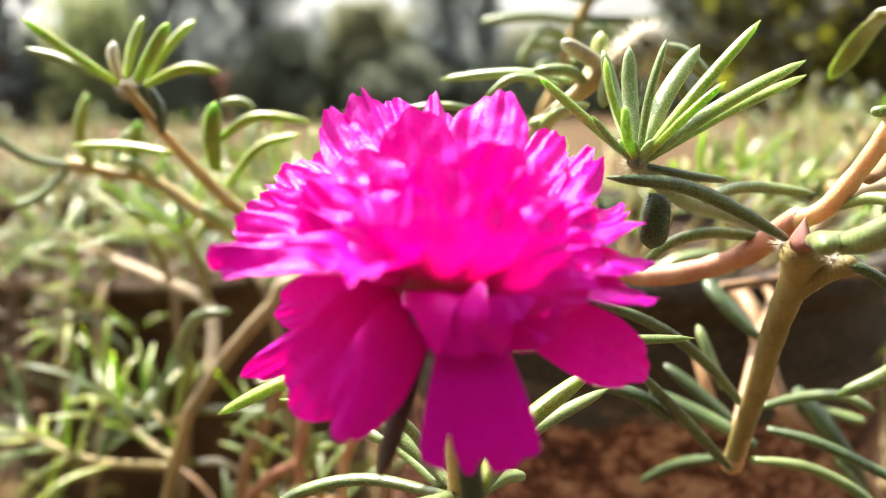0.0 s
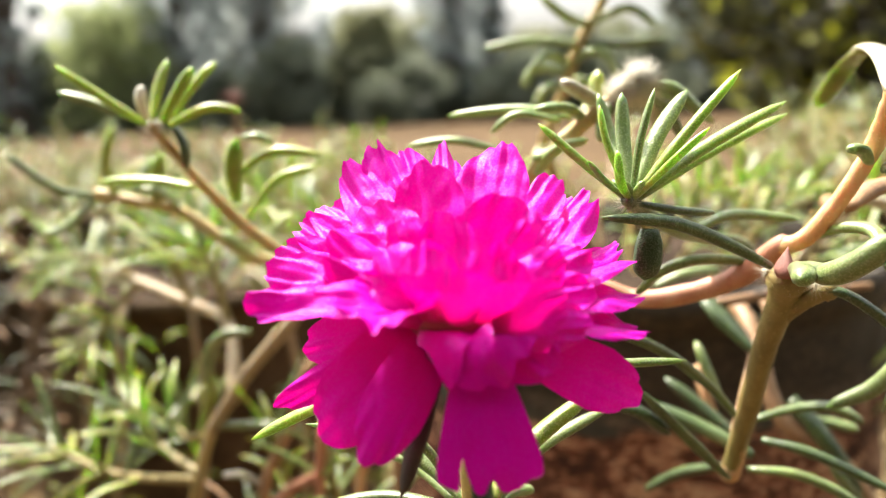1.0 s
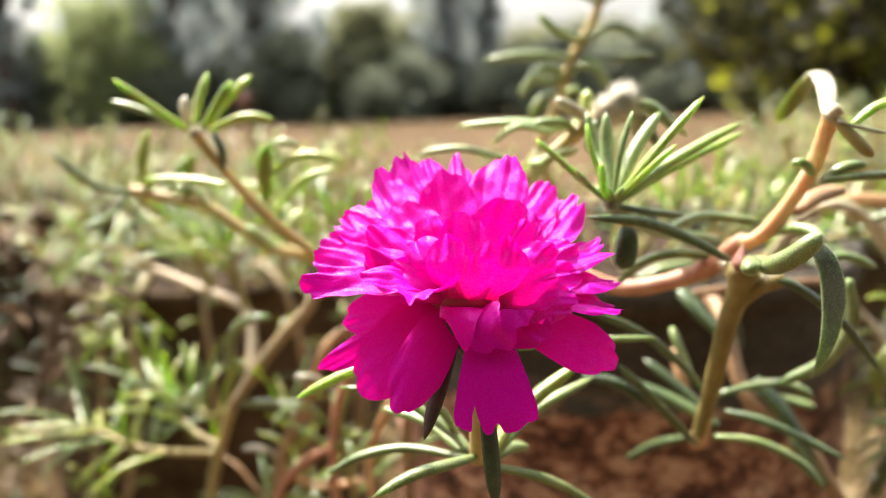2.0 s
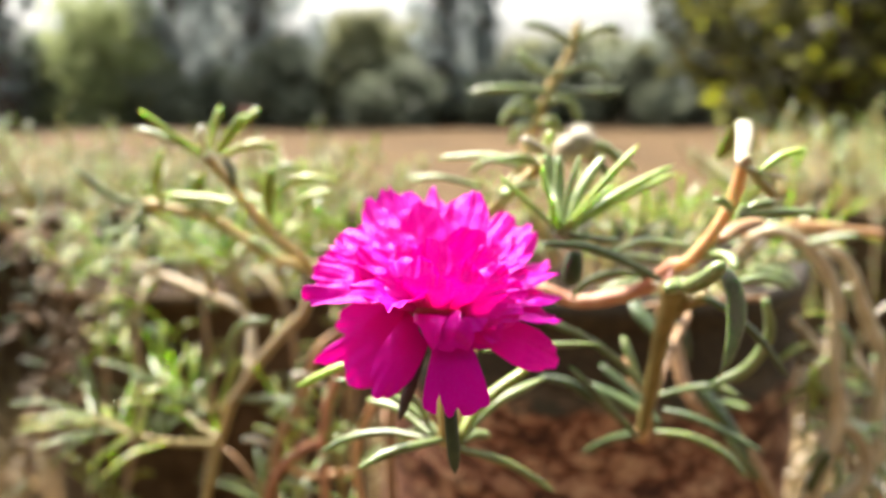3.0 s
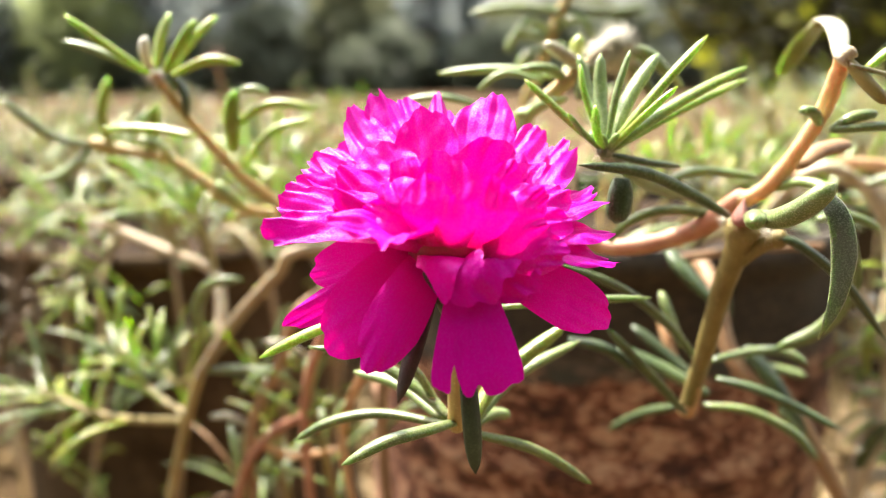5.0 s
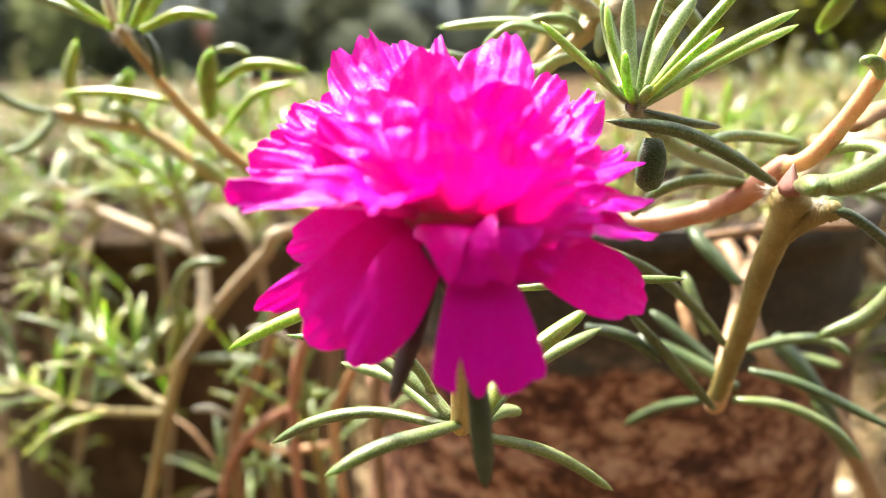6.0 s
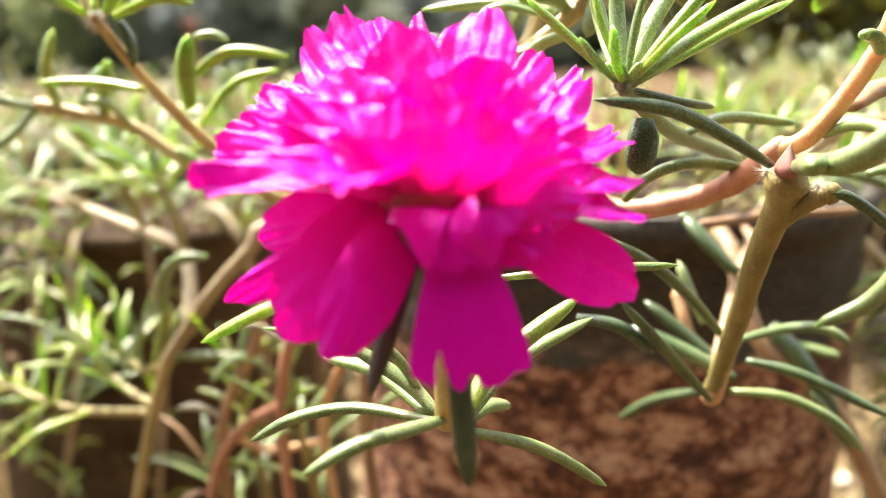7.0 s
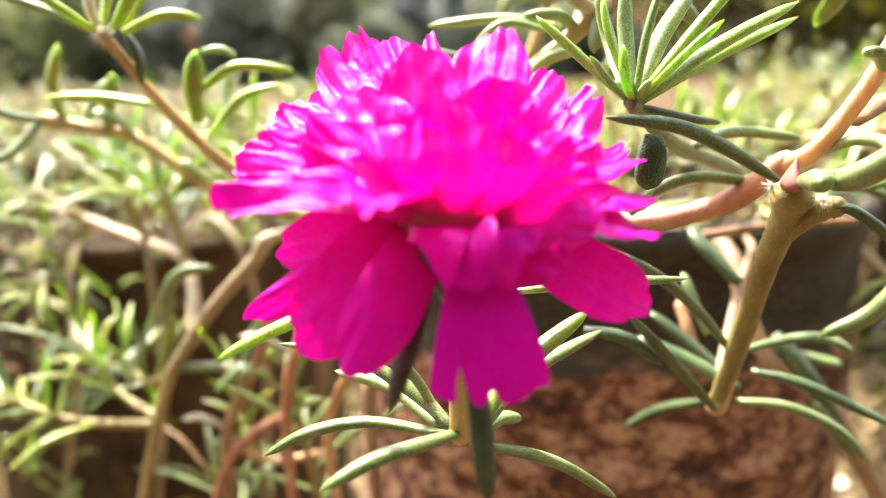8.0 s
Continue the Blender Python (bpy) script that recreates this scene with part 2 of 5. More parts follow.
DRYGRASS = foliage("dry_grass", (0.075, 0.054, 0.023), (0.23, 0.172, 0.07), 0.35)


# ---- builders ----
def mesh_of(name, verts, faces, mat, smooth=True, uvs=None):
    me = bpy.data.meshes.new(name)
    me.from_pydata([tuple(v) for v in verts], [], faces)
    if uvs is not None:
        layer = me.uv_layers.new(name="UVMap")
        for loop in me.loops:
            layer.data[loop.index].uv = uvs[loop.vertex_index]
    if smooth:
        me.polygons.foreach_set("use_smooth", [True] * len(me.polygons))
    me.materials.append(mat)
    me.update()
    return me


def part(name, me, parent, label=""):
    """One mesh as a part of a thing; its points are given from the thing's base."""
    ob = new(name, me)
    ob.parent = parent
    if label:
        ob["label"] = label
    return ob


def thing(name, at, label, category, group="", kind=""):
    ob = new(name)
    ob.empty_display_size = 0.01
    ob.location = at
    return tagged(ob, label, category, group, kind)


def curve_points(ctrl, n):
    """n points along a smooth line through the control points, evenly in the parameter."""
    pts = [Vector(p) for p in ctrl]
    if len(pts) == 2:
        return [pts[0].lerp(pts[1], i / (n - 1)) for i in range(n)]
    ext = [2 * pts[0] - pts[1], *pts, 2 * pts[-1] - pts[-2]]
    out, segs = [], len(pts) - 1
    for i in range(n):
        u = i / (n - 1) * segs
        k = min(int(u), segs - 1)
        f = u - k
        a, b, c, d = ext[k:k + 4]
        out.append(0.5 * ((2 * b) + (c - a) * f + (2 * a - 5 * b + 4 * c - d) * f * f + (3 * b - a - 3 * c + d) * f ** 3))
    return out


def tube(name, pts, radii, mat, sides=10, flat=1.0, up=(0, 0, 1), wobble=0.0, seed=0):
    """A round or flattened bar along pts, closed at both ends."""
    rng = random.Random(seed)
    verts, faces = [], []
    n = len(pts)
    side = None
    for i, p in enumerate(pts):
        d = (pts[min(i + 1, n - 1)] - pts[max(i - 1, 0)]).normalized()
        if side is None:
            side = d.cross(Vector(up))
            if side.length < 1e-3:
                side = d.cross(Vector((0.3, 1, 0)))
        side = (side - d * side.dot(d)).normalized()
        top = side.cross(d)
        r = radii[i] * (1 + wobble * rng.uniform(-1, 1))
        for k in range(sides):
            a = 2 * math.pi * k / sides
            verts.append(p + side * (math.cos(a) * r) + top * (math.sin(a) * r * flat))
    for i in range(n - 1):
        for k in range(sides):
            a, b = i * sides + k, i * sides + (k + 1) % sides
            faces.append((a, b, b + sides, a + sides))
    faces.append(tuple(reversed(range(sides))))
    faces.append(tuple(range((n - 1) * sides, n * sides)))
    return mesh_of(name, verts, faces, mat)


def leaf_radii(n, width, blunt=0.0):
    """Narrow foot, widest past the middle, tapering to a rounded point."""
    out = []
    for i in range(n):
        u = i / (n - 1)
        r = 0.62 + 0.38 * math.sin(min(1, u / 0.5) * math.pi / 2)
        if u > 0.5:
            v = (u - 0.5) / 0.5
            r *= max(0.015, (1 - v ** (2.6 + 3.0 * blunt))) ** (0.68 - 0.2 * blunt)
        out.append(width / 2 * max(r, 0.06))
    return out


def leaf(parent, ctrl, width, mat=LEAF, blunt=0.3, flat=0.7, label="", n=15, sides=10, up=(0, 0, 1)):
    o, width = parent.location, width * 0.9
    pts = [p - o for p in curve_points(ctrl, n)]
    me = tube("leaf", pts, leaf_radii(n, width, blunt), mat, sides, flat, up)
    return part("leaf", me, parent, label)


def stem(parent, ctrl, r0, r1, mat=STEM, n=22, name="stem", label="", knots=()):
    o = parent.location
    pts = [p - o for p in curve_points(ctrl, n)]
    rad = []
    for i in range(n):
        u = i / (n - 1)
        r = 0.86 * (r0 + (r1 - r0) * u)
        for k, amount in knots:
            r *= 1 + amount * math.exp(-((u - k) / 0.04) ** 2)
        rad.append(r)
    first, last = (pts[0] - pts[1]).normalized(), (pts[-1] - pts[-2]).normalized()
    pts = [pts[0] + first * rad[0] * 0.75, pts[0] + first * rad[0] * 0.45, *pts, pts[-1] + last * rad[-1] * 0.45, pts[-1] + last * rad[-1] * 0.75]
    rad = [rad[0] * 0.35, rad[0] * 0.8, *rad, rad[-1] * 0.8, rad[-1] * 0.35]
    me = tube("stem", pts, rad, mat, 12, 1.0, wobble=0.05, seed=n + int(r0 * 1e5))
    return part(name, me, parent, label)


def petal_mesh(base, tip, facing, bulge, width, seed, notches=(), ruffle=1.0, teeth=0.05, cup=0.1, claw=0.4, peak=0.8, curl=0.0, blunt=0.34, nu=30, nv=33, mat=PETAL):
    """A thin petal from base to tip: narrow claw, pleated fan-shaped blade, toothed and notched end."""
    rng = random.Random(seed)
    base, tip = Vector(base), Vector(tip)
    spine = tip - base
    length = spine.length
    side = spine.cross(Vector(facing)).normalized()
    normal = side.cross(spine).normalized()
    mid = base.lerp(tip, 0.5) + normal * bulge
    ph = [rng.uniform(0, 6.3) for _ in range(6)]
    shift = Vector((rng.uniform(0, 9), rng.uniform(0, 9), rng.uniform(0, 9)))
    # Teeth: uneven peaks along the outer edge.
    peaks, at = [], -1.05
    while at < 1.05:
        peaks.append((at, rng.uniform(0.35, 1.0)))
        at += rng.uniform(0.24, 0.55)
    fan = rng.uniform(0.10, 0.22)
    verts, faces, uvs = [], [], []
    for j in range(nv):
        v = -1 + 2 * j / (nv - 1)
        end = 1 - blunt * abs(v) ** 2.6 - sum(d * math.exp(-((v - c) / w) ** 2) for c, d, w in notches)
        end += 0.75 * teeth * max(h * max(0.0, 1 - abs(v - c) / 0.26) for c, h in peaks) + 0.35 * teeth * noise.noise((v * 13, seed, 1))
        for i in range(nu):
            u = end * i / (nu - 1)
            p = base * (1 - u) ** 2 + mid * (2 * u * (1 - u)) + tip * u * u
            w = width / 2 * (claw + (1 - claw) * math.sin(min(1, u / peak) * math.pi / 2) ** 1.3)
            if u > 0.8:
                w *= 1 - fan * ((u - 0.8) / 0.2) ** 2
            lift = min(1, 1.6 * u)
            off = cup * w * v * v * 1.4
            # Pleats that fan out from the claw, a slow warp, and a crinkled rim.
            fold = 4.0 * v + ph[0] + 1.2 * noise.noise((v * 1.5, u * 2, seed))
            off += ruffle * 0.00024 * lift * u * (2 / math.pi) * math.asin(math.sin(fold))
            off += ruffle * 0.00085 * u * u * (math.sin(2.6 * v + ph[1] + 2 * u) + 0.5 * math.sin(7 * u + ph[2]))
            off += ruffle * 0.00055 * max(0, u - 0.55) * (math.sin(9 * v + ph[3]) + 0.7 * math.sin(15 * v + ph[4]))
            off += curl * length * max(0, u - 0.6) ** 2 * 2
            q = p + side * (w * v) + normal * off
            fine = noise.noise(q * 420 + shift) * 0.00034 + noise.noise(q * 1300 + shift) * 0.00010
            verts.append(q + normal * fine * ruffle * lift)
            uvs.append(((v + 1) / 2, u))
    for j in range(nv - 1):
        for i in range(nu - 1):
            a = j * nu + i
            faces.append((a, a + nu, a + nu + 1, a + 1))
    return mesh_of("petal", verts, faces, mat, uvs=uvs)


# ---- ground ----
GROUND = 0.20


def build_ground():
    rng = random.Random(4)
    n, verts, faces = 90, [], []
    edges = [(-1 if k < n / 2 else 1) * (abs(2 * k / n - 1) ** 4 * 400 + abs(2 * k / n - 1) * 1.5) for k in range(n + 1)]
    for y in edges:
        for x in edges:
            h = 0.012 * noise.noise((x * 3, y * 3, 0)) + 0.006 * noise.noise((x * 11, y * 11, 2))
            if abs(x) > 15 or abs(y) > 15:
                h = 0
            verts.append((x, y, h))
    for i in range(n):
        for j in range(n):
            a = i * (n + 1) + j
            faces.append((a, a + 1, a + n + 2, a + n + 1))
    g = new("ground", mesh_of("ground", verts, faces, SOIL))
    g.location.z = GROUND
    tagged(g, "dry brown bare field soil with small clods", "ground", kind="structure")


build_ground()


# ---- pots ----
def lathe(name, profile, mat, seg=64, dents=0.0):
    verts, faces = [], []
    for i, (r, z) in enumerate(profile):
        for k in range(seg):
            a = 2 * math.pi * k / seg
            rr = r * (1 + dents * noise.noise((math.cos(a) * 2, math.sin(a) * 2, z * 14)))
            verts.append((rr * math.cos(a), rr * math.sin(a), z))
    for i in range(len(profile) - 1):
        for k in range(seg):
            a, b = i * seg + k, i * seg + (k + 1) % seg
            faces.append((a, b, b + seg, a + seg))
    return mesh_of(name, verts, faces, mat)


def pot_body(r, h, beads):
    pts = [(0.001, 0.003), (r * 0.97, 0.003), (r, 0.006)]
    z = 0.012
    while z < h - 0.012:
        pts.append((r + (0.0012 if any(abs(z - b) < 0.004 for b in beads) else 0), z))
        z += 0.004
    pts += [(r, h - 0.01), (r + 0.003, h - 0.008), (r + 0.004, h - 0.004), (r + 0.003, h), (r - 0.001, h), (r - 0.002, h - 0.006), (r - 0.002, 0.006)]
    return pts


def pot(at, r, h, mat, label, beads=(), name="tin_pot"):
    p = thing(name, at, label, "plant pot", kind="")
    part("body", lathe("body", pot_body(r, h, beads), mat, dents=0.025), p)
    rings = [(r - 0.003, h - 0.018)] + [(r * f, h - 0.016 + 0.004 * math.sin(9 * f)) for f in (0.85, 0.65, 0.45, 0.25, 0.02)]
    part("soil", lathe("soil", rings, POTSOIL, 40, 0.05), p, "dark crumbly potting soil")
    return p


pot((0.0586, 0.278, GROUND), 0.086, 0.306, RUST, "rusty old tin pot with dark flaking paint round the top", (0.06, 0.15, 0.235))
for x, y, r, h in ((-0.165, 0.47, 0.105, 0.262), (-0.52, 0.95, 0.15, 0.24), (-0.20, 1.02, 0.14, 0.23), (0.50, 0.93, 0.15, 0.25), (0.93, 1.17, 0.16, 0.24)):
    pot((x, y, GROUND), r, h, CLAY, "weathered dark clay pot overgrown with trailing succulent shoots", (h - 0.05,), "clay_pot")

# ---- the flower ----
R = Vector((0.0030, 0.0790, 0.5315))
flower = thing("flower", R, "bright magenta double flower with ruffled petals, fully open", "flower")
FRONT, INNER, BACK, SPREAD, DROOP = (0, -1, 0.15), (-0.1, -0.6, 0.8), (-0.1, -0.5, 0.85), (-0.2, -0.45, 0.85), (0, -1, 0.3)


def petal(foot, tip, width, facing, seed, bulge, cup, ruffle, teeth, notches=(), claw=0.4, peak=0.8, curl=0.0, blunt=0.34):
    """One petal; places and sizes in millimetres from the flower's heart."""
    mm = 0.001
    part("petal", petal_mesh(Vector(foot) * mm, Vector(tip) * mm, facing, bulge * mm, width * mm, seed, notches, ruffle, teeth, cup, claw, peak, curl, blunt), flower)


# back row
petal((-2.8, 3.0, 4.1), (-14.7, 19.0, 17.2), 7.2, BACK, 1, -1, 0.1, 1.2, 0.05, (), 0.4, 0.75, 0)
petal((-2.1, 4.0, 4.2), (-11.2, 21.0, 19.0), 7.7, BACK, 2, -1, 0.12, 1.2, 0.06, ((0.1, 0.07, 0.12),), 0.4, 0.8, 0)
petal((-1.8, 4.0, 4.2), (-7.6, 22.0, 19.1), 7.1, BACK, 3, -1, 0.1, 1.2, 0.05, (), 0.4, 0.8, 0)
petal((-0.3, 5.0, 3.9), (-1.8, 25.0, 18.9), 5.4, BACK, 4, -1, 0.15, 1, 0.06, ((0.4, 0.10, 0.2),), 0.5, 0.7, 0)
petal((1.1, 4.0, 4.1), (1.8, 20.0, 16.6), 6.6, BACK, 5, -1, 0.1, 1, 0.05, (), 0.5, 0.7, 0)
petal((1.5, 3.0, 4.4), (5.3, 17.0, 19.6), 10.2, BACK, 6, -1, 0.08, 1.1, 0.045, ((0.0, 0.03, 0.35),), 0.4, 0.85, 0)
petal((2.6, 5.0, 3.5), (13.0, 22.0, 14.8), 7.1, BACK, 7, -1, 0.12, 1.2, 0.05, (), 0.4, 0.75, 0)
petal((3.2, 4.0, 3.0), (17.2, 20.0, 11.2), 8.6, BACK, 8, -1, 0.1, 1.3, 0.06, ((0.2, 0.08, 0.12),), 0.4, 0.8, 0)
petal((2.9, 5.0, 2.7), (15.0, 25.0, 12.0), 7.8, BACK, 9, -1, 0.1, 1.2, 0.05, (), 0.4, 0.8, 0)
# spreading petals, both sides
petal((-3.9, 3.0, 3.4), (-18.8, 19.0, 12.9), 7.9, SPREAD, 10, 0, 0.08, 1.15, 0.06, ((0.3, 0.06, 0.12),), 0.4, 0.8, 0)
petal((-4.6, 2.0, 3.3), (-20.5, 15.0, 10.9), 7.3, SPREAD, 11, 0.5, 0.08, 1.15, 0.06, ((-0.2, 0.06, 0.12),), 0.4, 0.8, 0)
petal((-4.9, 2.0, 2.9), (-22.8, 12.0, 7.9), 7.1, SPREAD, 12, 1, 0.06, 1.15, 0.05, ((0.2, 0.05, 0.15),), 0.4, 0.75, 0.05)
petal((-5.6, 1.0, 2.8), (-23.2, 8.0, 6.2), 7.0, SPREAD, 13, 1, 0.06, 1.15, 0.05, (), 0.4, 0.75, 0.05)
petal((-5.9, 0.0, 2.4), (-23.9, 0.0, 3.6), 6.0, SPREAD, 14, 2, 0.1, 1.15, 0.03, ((-0.4, 0.06, 0.2),), 0.45, 0.7, 0.1)
petal((-5.0, -2.0, 2.9), (-14.6, -7.0, 6.2), 6.2, SPREAD, 15, 2, 0.1, 1.15, 0.04, (), 0.45, 0.75, 0.05)
petal((-3.7, -2.0, 2.5), (-7.0, -14.0, 5.4), 8.7, SPREAD, 16, 1.5, 0.12, 1.15, 0.03, ((-0.5, 0.06, 0.15),), 0.45, 0.75, 0.08)
petal((3.6, 3.0, 2.9), (20.0, 16.0, 5.7), 7.4, SPREAD, 17, 1, 0.04, 1.2, 0.06, ((0.3, 0.08, 0.12),), 0.4, 0.8, 0)
petal((3.9, 2.0, 2.8), (20.8, 11.0, 5.0), 6.6, SPREAD, 18, 1, 0.02, 1.2, 0.06, ((-0.1, 0.07, 0.12),), 0.4, 0.8, 0)
petal((4.2, 1.0, 1.9), (21.5, 8.0, 1.5), 7.4, SPREAD, 19, 1.5, 0.0, 1.1, 0.045, ((0.1, 0.10, 0.12),), 0.4, 0.8, 0)
petal((3.8, -1.0, 1.8), (21.6, 4.0, -1.4), 7.6, SPREAD, 20, 2, 0.0, 1.1, 0.045, ((-0.2, 0.10, 0.12), (0.4, 0.05, 0.1)), 0.4, 0.8, 0)
# second row, upper faces towards the light
petal((-2.8, 1.0, 3.1), (-11.8, 11.0, 13.2), 9.5, INNER, 21, -0.8, 0.16, 1.2, 0.03, ((0.3, 0.04, 0.2),), 0.4, 0.8, -0.05)
petal((-3.6, 0.0, 3.0), (-14.4, 5.0, 10.8), 7.5, INNER, 22, -0.5, 0.14, 1.3, 0.04, (), 0.4, 0.8, -0.05)
petal((-4.1, -1.0, 3.0), (-15.0, 1.0, 7.8), 6.6, INNER, 23, 0, 0.1, 1.4, 0.04, ((-0.3, 0.05, 0.15),), 0.4, 0.8, 0)
petal((-1.5, 2.0, 3.2), (-4.5, 13.0, 17.6), 10.0, (-0.35, -0.55, 0.75), 24, -1.2, 0.2, 1.1, 0.03, ((-0.35, 0.04, 0.12), (0.4, 0.05, 0.1)), 0.35, 0.8, -0.06)
petal((0.4, 3.0, 2.9), (1.2, 16.0, 15.6), 7.9, INNER, 25, -1, 0.16, 1.1, 0.04, ((0.2, 0.05, 0.2),), 0.4, 0.8, 0)
petal((1.8, 1.0, 3.4), (7.2, 6.0, 14.1), 10.6, (0.15, -0.7, 0.7), 26, -1, 0.16, 1.1, 0.03, ((-0.3, 0.04, 0.15), (0.35, 0.05, 0.1)), 0.35, 0.8, -0.06)
petal((3.0, 2.0, 2.8), (13.0, 11.0, 10.8), 8.0, INNER, 27, -0.8, 0.12, 1.2, 0.05, ((0.1, 0.06, 0.12),), 0.4, 0.8, -0.04)
petal((3.5, 0.0, 2.9), (14.8, 5.0, 7.8), 7.1, INNER, 28, -0.5, 0.1, 1.2, 0.05, ((-0.2, 0.06, 0.12),), 0.4, 0.8, 0)
petal((3.4, -1.0, 2.5), (14.8, 0.0, 5.0), 6.3, INNER, 29, 0, 0.06, 1, 0.05, (), 0.4, 0.8, 0)
petal((-1.0, -2.0, 3.2), (-1.0, 1.0, 13.5), 6.9, (-0.1, -0.8, 0.5), 30, 0.6, 0.12, 1.2, 0.04, ((0.2, 0.06, 0.15),), 0.45, 0.75, 0.05)
petal((2.7, -2.0, 3.1), (8.7, 1.0, 11.9), 6.6, (0.2, -0.8, 0.5), 31, 0.6, 0.12, 1.2, 0.04, ((-0.2, 0.06, 0.15),), 0.45, 0.75, 0.05)
petal((-2.4, -1.0, 2.9), (-6.2, 3.0, 12.4), 6.2, (-0.3, -0.7, 0.5), 32, 0.4, 0.12, 1.2, 0.04, ((0.3, 0.06, 0.15),), 0.45, 0.75, 0.05)
# front row, rounded backs rising from the heart
petal((-2.4, -5.0, 2.8), (-2.9, -6.0, 11.6), 6.9, (-0.25, -1, 0.1), 33, 2, -0.22, 1.8, 0.03, ((0.3, 0.05, 0.2), (-0.5, 0.06, 0.2)), 0.6, 0.6, 0.06)
petal((1.9, -6.0, 2.9), (5.0, -8.0, 11.2), 7.2, (0.25, -1, 0.1), 34, 2.2, -0.22, 1.9, 0.03, ((-0.3, 0.05, 0.25), (0.5, 0.05, 0.2)), 0.55, 0.65, 0.06)
petal((-0.2, -8.0, 3.3), (0.7, -12.0, 10.0), 4.8, FRONT, 35, 2, -0.3, 0.8, 0.03, ((0.2, 0.06, 0.25),), 0.75, 0.55, 0.08)
petal((3.3, -5.0, 2.5), (10.9, -1.0, 8.6), 7.6, (0.3, -1, 0.25), 36, 1.6, -0.18, 1.6, 0.03, ((0.3, 0.05, 0.15),), 0.5, 0.7, 0)
petal((-3.1, -4.0, 2.9), (-7.7, -2.0, 10.3), 6.4, (-0.4, -0.9, 0.3), 37, 1.4, -0.16, 1.6, 0.03, ((0.1, 0.05, 0.2),), 0.5, 0.7, 0)
petal((-3.6, -4.0, 2.9), (-10.7, -4.0, 7.3), 5.7, (-0.3, -0.8, 0.5), 38, 1, -0.1, 1.1, 0.04, (), 0.5, 0.7, 0)
petal((3.6, -6.0, 2.7), (11.4, -5.0, 5.4), 6.3, FRONT, 39, 1.5, -0.14, 0.9, 0.03, ((-0.2, 0.06, 0.15),), 0.5, 0.7, 0)
petal((3.6, -6.0, 2.4), (13.8, -2.0, 1.4), 6.0, FRONT, 40, 1.5, -0.1, 0.9, 0.04, ((0.2, 0.07, 0.15),), 0.5, 0.7, 0)
# drooping outer petals
petal((-2.8, 1.0, 1.3), (-16.4, 0.0, -12.2), 10.2, DROOP, 41, 3, -0.08, 0.45, 0.012, ((0.35, 0.05, 0.15),), 0.7, 0.55, 0)
petal((-2.1, 0.0, 1.4), (-10.7, -5.0, -13.1), 7.4, DROOP, 42, 3, -0.1, 0.6, 0.02, ((0.55, 0.05, 0.12), (-0.3, 0.03, 0.15)), 0.6, 0.6, 0)
petal((-4.4, 4.0, -0.6), (-23.2, 7.0, -11.2), 4.3, DROOP, 43, 2, -0.1, 0.5, 0.03, ((-0.3, 0.06, 0.2),), 0.6, 0.6, 0)
petal((-3.7, 4.0, 0.5), (-19.5, 7.0, -3.7), 7.1, DROOP, 44, 2, -0.08, 0.4, 0.02, ((0.3, 0.06, 0.2),), 0.6, 0.6, 0)
petal((1.8, -2.0, 1.0), (3.1, -9.0, -14.7), 12.4, DROOP, 45, 2.4, -0.05, 0.45, 0.01, ((0.5, 0.22, 0.09), (-0.02, 0.09, 0.12), (-0.75, 0.03, 0.1)), 0.32, 1.2, 0, 0.10)
petal((3.8, 1.0, 0.1), (21.4, 4.0, -10.0), 7.6, DROOP, 46, 3, -0.08, 0.7, 0.02, ((-0.45, 0.05, 0.12), (0.5, 0.05, 0.12)), 0.55, 0.7, 0)
petal((-1.5, -1.0, 1.9), (-0.8, -8.0, -3.8), 6.3, DROOP, 47, 3, -0.14, 0.6, 0.008, ((-0.75, 0.42, 0.45), (0.75, 0.38, 0.45)), 0.9, 0.4, 0)
petal((1.4, -1.0, 1.5), (5.6, -8.0, -2.2), 10.4, DROOP, 48, 3, -0.12, 1.2, 0.035, ((-0.3, 0.08, 0.2), (0.5, 0.1, 0.2)), 0.8, 0.5, 0)
petal((3.4, 0.0, 0.8), (10.1, -5.0, -2.9), 7.4, DROOP, 49, 3, -0.1, 1.0, 0.02, ((0.2, 0.06, 0.15),), 0.7, 0.5, 0)

# sepals and flower stalk
calyx = [Vector((0, 0.001, -0.007)), Vector((0, 0.0005, -0.005)), Vector((0, 0, -0.003)), Vector((0, -0.001, -0.001)), Vector((0, -0.001, -0.0004)), Vector((0, -0.001, 0.0002)), Vector((0, -0.001, 0.0006))]
heart = [Vector((0, 0.0005 + 0.0006 * k, -0.0012 + 0.0011 * k)) for k in range(6)]
part("heart", tube("heart", heart, [0.0046, 0.0056, 0.0058, 0.0052, 0.0038, 0.0014], PETAL_FOOT, 18, wobble=0.06), flower, "dark red heart where the petals join")
part("calyx", tube("calyx", calyx, [0.0018, 0.0026, 0.0034, 0.0040, 0.0038, 0.0028, 0.0012], BRACT, 14), flower, "dark cup holding the petals")
HUB = Vector((0.0036, 0.0910, 0.5031))
leaf(flower, [(0.0006, 0.0810, 0.5286), (-0.0012, 0.0775, 0.5227), (-0.0039, 0.0740, 0.5143)], 0.0030, BRACT, 0.1, 0.45, "dark brown pointed sepal")
leaf(flower, [(0.0044, 0.0760, 0.5218), (0.0052, 0.0730, 0.5131), (0.0058, 0.0720, 0.5056)], 0.0027, BRACT_GREEN, 0.2, 0.5, "dark green pointed bract")
